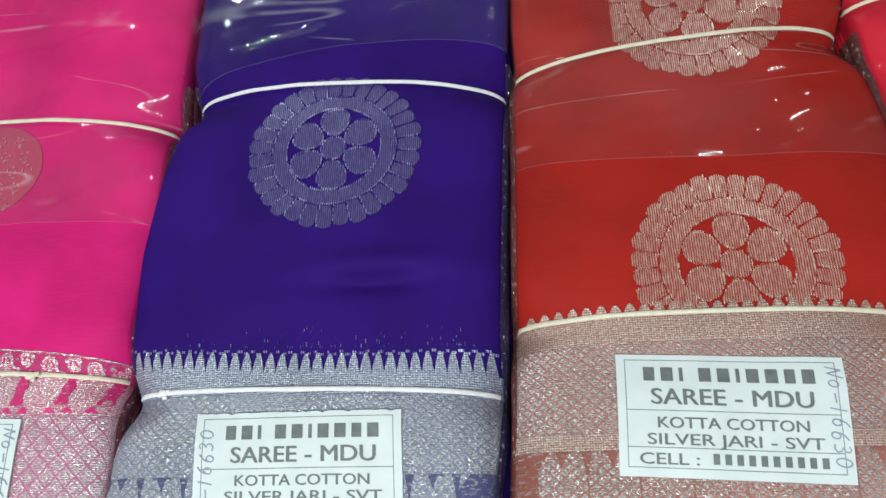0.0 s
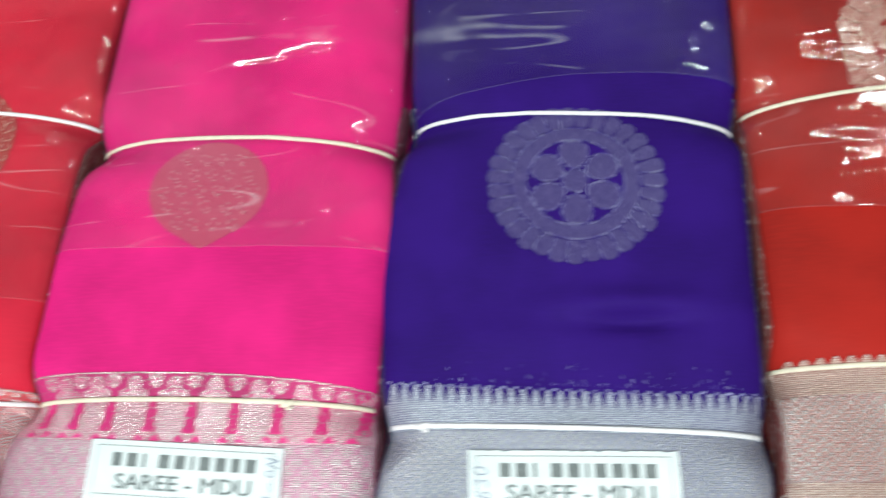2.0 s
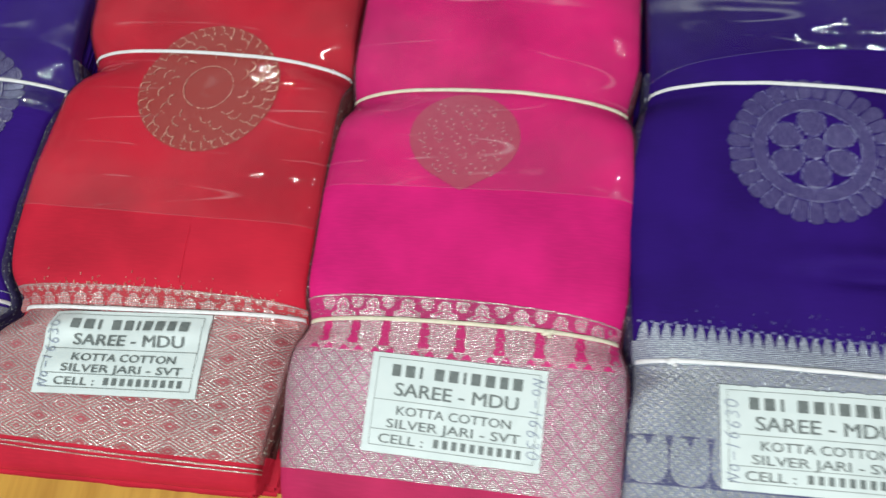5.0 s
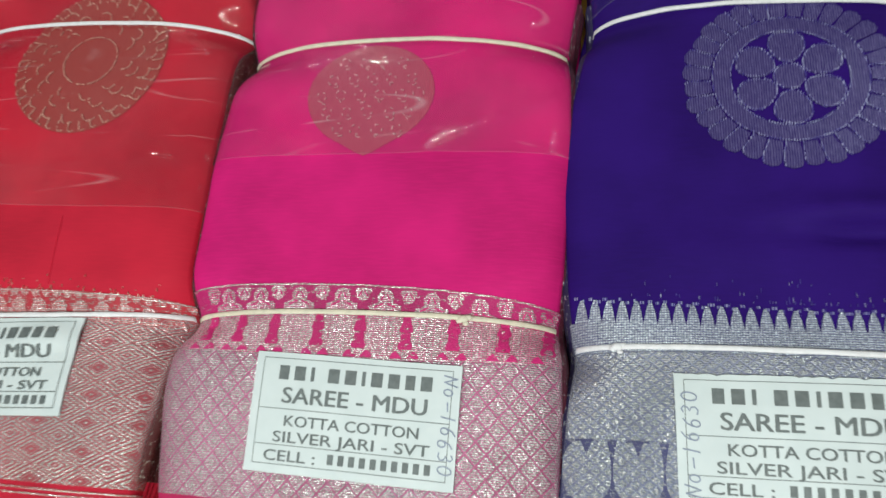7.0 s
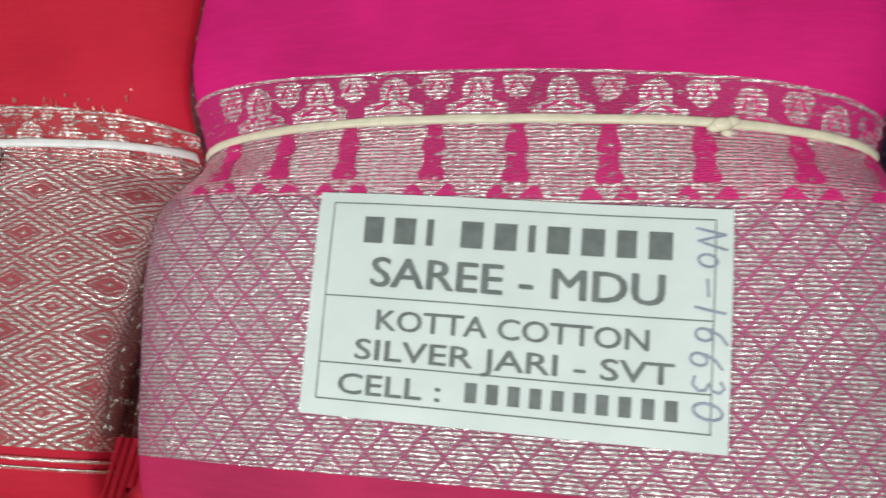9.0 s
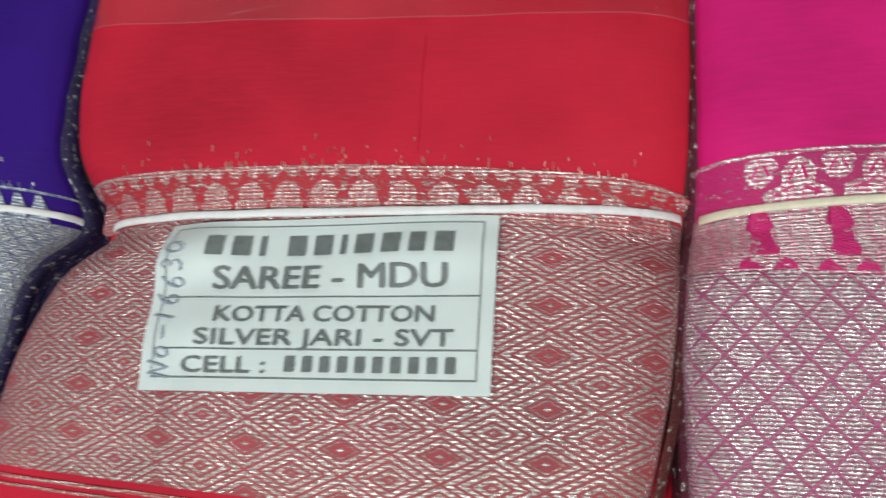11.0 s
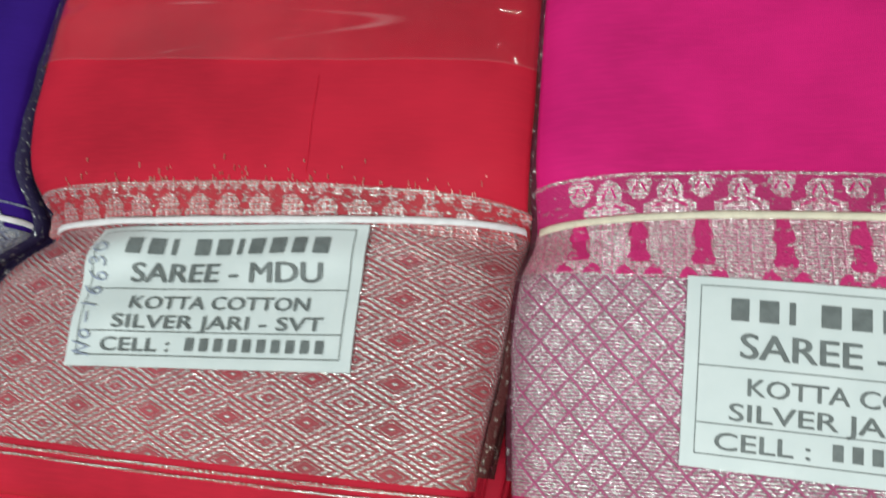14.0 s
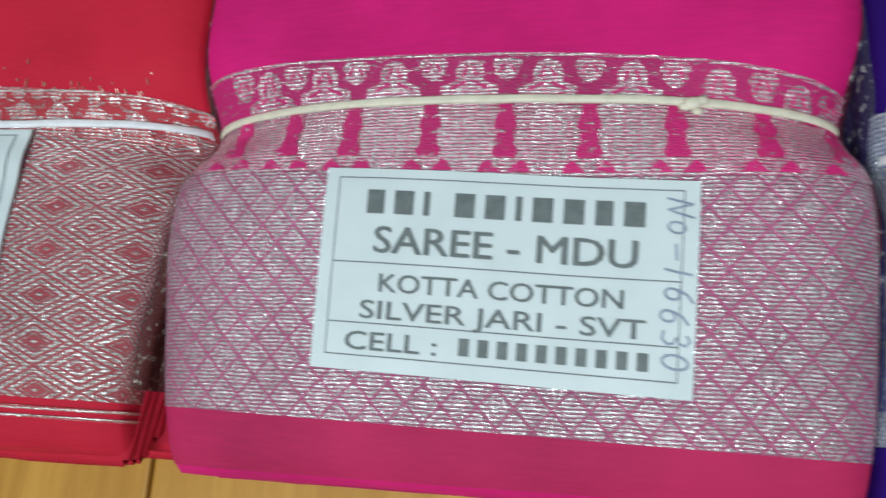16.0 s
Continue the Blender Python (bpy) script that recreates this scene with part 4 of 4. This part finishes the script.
# -- red
crown = [(-0.13, 0.012), (-0.084, 0.014), (-0.074, 0.0225), (-0.062, 0.0290), (-0.045, 0.0340), (-0.02, 0.0345), (0.0, 0.0325), (0.015, 0.0315), (0.035, 0.0355), (0.08, 0.0375), (0.15, 0.037), (0.185, 0.0345), (0.22, 0.0365), (0.34, 0.037)]
f = Form([(-0.09, -0.2520, -0.0640), (-0.06, -0.2480, -0.0605), (-0.03, -0.2420, -0.0545), (0.0, -0.2330, -0.0510), (0.016, -0.2270, -0.0490), (0.03, -0.2338, -0.0486), (0.06, -0.2382, -0.0476), (0.11, -0.2377, -0.0472), (0.16, -0.2330, -0.0450), (0.187, -0.2250, -0.0435), (0.22, -0.2290, -0.0425), (0.34, -0.236, -0.038)],
         crown, (0.0165, 0.187), -0.0770, seed=11)
top = curve(0.0290, -0.001, -0.0025)
low = curve(-0.0625, -0.0025, 0.001)
s = saree("red cotton saree with silver diamond border, folded in clear plastic", f, red, w_red, low, curve(0.0165, 0.002, 0.0), curve(0.0742, -0.003, 0.001), 11, e_red, (0.0003, -0.0004), 0.006, spread=(0.0015, 0.0), creases=((-0.232, 0.0965, -0.052, 0.0985, 0.0017, 0.0022), (-0.168, 0.089, -0.150, 0.078, 0.0010, 0.0016), (-0.062, 0.075, -0.056, 0.14, 0.0012, 0.0016), (-0.20, 0.12, -0.228, 0.09, 0.0010, 0.002)))
put("edge_line", sheet_mesh("edge_line", f, lambda u: top(u) - 0.0012, top, 0.0006), w_red_band, s)
put("edge_line", sheet_mesh("edge_line", f, lambda u: low(u) - 0.0032, lambda u: low(u) - 0.0022, 0.0005), w_red_band, s)
put("edge_line", sheet_mesh("edge_line", f, lambda u: low(u) - 0.0055, lambda u: low(u) - 0.0047, 0.0005), w_red_band, s)
put("broken_weave", sheet_mesh("broken_weave", f, curve(0.0160, 0.002, 0.0), lambda u: top(u) - 0.0006, 0.0005, rows=8), g_red, s, "red strip mottled with broken silver thread")
for i in range(16):
    x = -0.2285 + i * 0.0115
    u = f.across(x, 0.02)
    piece("bud", f, bud(x, top(u) - 0.0138, 0.0104, 0.0098), 0.0007, w_red_band, s)
for i in range(31):
    x = -0.2305 + i * 0.00605
    u = f.across(x, 0.02)
    piece("point", f, bud(x, top(u) - 0.0036, 0.0046, 0.0030, True), 0.0007, w_red_band, s)
floats_part(f, -0.22, -0.06, top, t_red, s, 63)
bends = [(-0.1213 + 0.0002 * math.sin(i), 0.032 + 0.0045 * i) for i in range(9)]
v, fc, uv = drape(f, [[(xa - 0.00012, ya), (xa + 0.00012, ya), (xb + 0.00012, yb), (xb - 0.00012, yb)] for (xa, ya), (xb, yb) in zip(bends, bends[1:])], 0.0003, 0.0002)
put("pulled_thread", mesh_from("pulled_thread", v, fc, uv, smooth=False), crimson, s, "fine pulled thread in the red cloth")
cx, cy, r = -0.1300, 0.1640, 0.0470
m = put("medallion", patch_mesh("medallion", f, disc(cx, cy, r, 44), 0.0004), b_red, s, "round silver medallion with a scalloped rim under the plastic")
paths = []
for i in range(40):
    a = 2 * math.pi * i / 40
    paths.append([(cx + r * q * math.cos(a + da), cy + r * q * math.sin(a + da)) for q, da in ((0.86, -0.06), (0.97, -0.04), (0.985, 0.0), (0.97, 0.04))])
for q, count, size in ((0.78, 18, 0.0046), (0.62, 14, 0.0042), (0.49, 10, 0.0042)):
    for i in range(count):
        a = 2 * math.pi * i / count + q
        x, y = cx + r * q * math.cos(a), cy + r * q * math.sin(a)
        paths.append([(x + size * math.cos(a + w), y + size * math.sin(a + w)) for w in (-1.7, -1.1, -0.5, 0.1, 0.7)])
paths.append(disc(cx, cy, r * 0.35, 30) + [(cx + r * 0.35, cy)])
ticks_part(f, paths, t_red, m, None, 34, step=0.0012, long=0.0011, wide=0.00042)
label_part(f, (-0.1950, 0.0118), 2.0, s, note_right=False, wrinkle=0.0017, size=(0.0972, 0.0485), shear=0.03)
band_part(f, 0.0178, RUBBER_WHITE, s, bow=-0.0025, slope=0.002, seed=3, lift=0.0026)
band_part(f, 0.1890, RUBBER_WHITE, s, slope=-0.004, bow=0.001, seed=4)

# -- purple, between magenta and orange
f = Form([(-0.09, 0.1350, 0.3120), (-0.05, 0.1375, 0.3140), (-0.02, 0.1400, 0.3185), (0.003, 0.1430, 0.3205), (0.03, 0.1395, 0.3210), (0.08, 0.1370, 0.3230), (0.13, 0.1410, 0.3255), (0.16, 0.1470, 0.3275), (0.176, 0.1510, 0.3280), (0.20, 0.1490, 0.3295), (0.34, 0.146, 0.337)],
         CROWN, (0.0050, 0.1740), -0.0810, seed=23, dents=((0.262, 0.0575, 0.024, 0.0045, -0.0062), (0.262, 0.0665, 0.034, 0.0075, 0.0050), (0.20, 0.050, 0.030, 0.010, 0.0018), (0.21, 0.095, 0.03, 0.012, 0.0012)))
top = curve(0.0262, -0.0030, 0.0015)
low = curve(-0.0640, 0.0, 0.0)
s = saree("deep purple cotton saree with silver temple border, plastic sleeve pulled back", f, purple, w_purple, low, curve(0.0135, -0.0030, 0.0015), lambda u: 0.2000 - 0.009 * u * u + 0.0035 * u - 0.004 * max(0.0, -u), 23, e_purple, (0.0, 0.0008), spread=(0.0010, 0.0034), creases=((0.165, 0.196, 0.23, 0.212, 0.0016, 0.002), (0.27, 0.222, 0.31, 0.227, 0.0018, 0.002), (0.18, 0.235, 0.30, 0.25, 0.001, 0.003)))
put("ribbed_band", sheet_mesh("ribbed_band", f, curve(0.0045, -0.002, 0.0), curve(0.0142, -0.0030, 0.0015), 0.0006, rows=6), w_purple_band, s, "plain ribbed silver band")
row_of("temple_point", f, triangles(f, 0.142, 0.320, curve(0.0136, -0.0030, 0.0015), 0.0056, 0.0098, 1.0, 0.06), 0.0008, w_purple_band, s)
rng = random.Random(8)
for i in range(58):
    x, w = 0.1425 + i * 0.0031, rng.uniform(0.0006, 0.0013)
    y = top(f.across(x, 0.026)) - 0.0016 - 0.0010 * (i % 2) + rng.uniform(-0.0003, 0.0003)
    piece("edge_stitch", f, [(x - w, y - 0.0011), (x + w, y - 0.0011), (x + w, y), (x - w, y)], 0.0007, r_purple, s)
arch_row(f, 0.147, 9, 0.0205, -0.0315, -0.0560, g_navy, w_purple, s)
floats_part(f, 0.165, 0.31, top, r_purple, s, 61)
wheel_medallion(f, 0.2378, 0.1335, 0.0468, b_purple, r_purple, s, "round silver flower medallion woven into the cloth")
label_part(f, (0.1819, -0.0040), 0.0, s, note_right=False, size=(0.0949, 0.0512), shear=-0.02, nick=0.0016)
band_part(f, 0.0062, RUBBER_WHITE, s, slope=-0.002, knot=0.160, seed=5)
band_part(f, 0.1735, RUBBER_WHITE, s, slope=-0.004, bow=0.0022, seed=6)

# -- orange red
crown = [(y, z - 0.001) for y, z in CROWN]
f = Form([(-0.09, 0.3230, 0.5080), (-0.04, 0.3265, 0.5120), (0.0, 0.3290, 0.5135), (0.034, 0.3300, 0.5120), (0.07, 0.3310, 0.5150), (0.12, 0.3325, 0.5160), (0.16, 0.3330, 0.5105), (0.188, 0.3350, 0.5050), (0.21, 0.3345, 0.5100), (0.34, 0.337, 0.518)],
         crown, (0.0345, 0.1870), -0.0800, seed=31)
top = curve(0.0415, -0.001, -0.0025)
low = curve(-0.0640)
s = saree("orange-red cotton saree with silver border and medallions, in clear plastic", f, orange, w_orange, low, curve(0.0370, -0.001, -0.0025), curve(0.1150, -0.003, -0.001), 31, e_orange, (0.0008, 0.0), spread=(0.0034, 0.0), creases=((0.36, 0.132, 0.50, 0.148, 0.0016, 0.003), (0.44, 0.120, 0.49, 0.128, 0.0012, 0.0018), (0.46, 0.165, 0.49, 0.17, 0.001, 0.0015)))
row_of("temple_point", f, triangles(f, 0.333, 0.512, curve(0.0368, -0.001, -0.0025), 0.0062, 0.0044, 0.9, 0.15), 0.0011, w_orange_band, s)
put("ribbed_band", sheet_mesh("ribbed_band", f, curve(0.0235, -0.001, -0.0025), curve(0.0372, -0.001, -0.0025), 0.0006, rows=8), w_orange_band, s, "plain ribbed silver band")
put("ribbed_band", sheet_mesh("ribbed_band", f, curve(-0.0232), curve(-0.0165), 0.0006, rows=5), w_orange_band, s, "plain ribbed silver band")
arch_row(f, 0.3460, 8, 0.0215, -0.0235, -0.0520, g_russet, w_orange, s)
wheel_medallion(f, 0.4303, 0.0580, 0.0470, b_orange, r_orange, s, "round gleaming medallion, half hidden by the border", clip=(0, 1, 0.0400))
wheel_medallion(f, 0.4300, 0.2110, 0.0475, b_orange, r_orange, s, "round gleaming medallion under the plastic", 0.1, clip=(1, 0, 0.3875))
label_part(f, (0.3725, 0.0180), -3.0, s, size=(0.0940, 0.0515))
band_part(f, 0.0350, RUBBER, s, bow=0.001, slope=-0.001, seed=7)
band_part(f, 0.1865, RUBBER, s, bow=0.001, slope=0.0065, seed=8)

# -- second purple, beyond the red
f = Form([(-0.09, -0.4400, -0.2650), (-0.045, -0.4380, -0.2570), (-0.017, -0.4350, -0.2505), (0.004, -0.4330, -0.2455), (0.018, -0.4300, -0.2410), (0.035, -0.4330, -0.2440), (0.083, -0.4340, -0.2460), (0.14, -0.4330, -0.2430), (0.168, -0.4280, -0.2370), (0.19, -0.4310, -0.2390), (0.34, -0.433, -0.240)],
         CROWN, (0.0175, 0.168), -0.0820, seed=41)
top = curve(0.0268, -0.001, -0.001)
s = saree("deep purple cotton saree with bright silver border, folded in clear plastic", f, violet, w_purple, curve(-0.0650), curve(0.0175, -0.001, -0.001), curve(0.1500, -0.003, 0.0), 41, e_purple, (0.0, 0.0005), spread=(0.0, 0.0015), creases=((-0.34, 0.192, -0.25, 0.194, 0.0018, 0.0022), (-0.245, 0.15, -0.25, 0.2, 0.001, 0.0015)))
row_of("temple_point", f, triangles(f, -0.431, -0.247, curve(0.0165, -0.001, -0.001), 0.0056, 0.0090, 1.0, 0.06), 0.0008, w_purple_band, s)
put("edge_line", sheet_mesh("edge_line", f, lambda u: top(u) - 0.0007, top, 0.0006), w_purple_band, s)
arch_row(f, -0.425, 9, 0.0205, -0.0375, -0.0600, g_navy, w_purple, s)
floats_part(f, -0.38, -0.25, top, r_violet, s, 62)
wheel_medallion(f, -0.3085, 0.1480, 0.0480, b_violet, r_violet, s, "round bright silver flower medallion woven into the cloth")
label_part(f, (-0.3740, 0.0035), -2.0, s, note_right=False, size=(0.0930, 0.0515), shear=0.12)
band_part(f, 0.0185, RUBBER_WHITE, s, seed=9)
band_part(f, 0.1680, RUBBER_WHITE, s, seed=10)

# -- crimson, at the row's other end
f = Form([(-0.09, 0.5300, 0.700), (0.034, 0.5230, 0.700), (0.08, 0.5230, 0.702), (0.135, 0.5185, 0.704), (0.20, 0.5140, 0.702), (0.34, 0.512, 0.706)], CROWN, (0.0345, 0.215), -0.0800, seed=53)
s = saree("crimson cotton saree in clear plastic at the row's end", f, crimson, w_red, curve(-0.0640), curve(0.0300), curve(0.1300), 53, e_red, (0.0, 0.0))
band_part(f, 0.2080, RUBBER, s, seed=12)
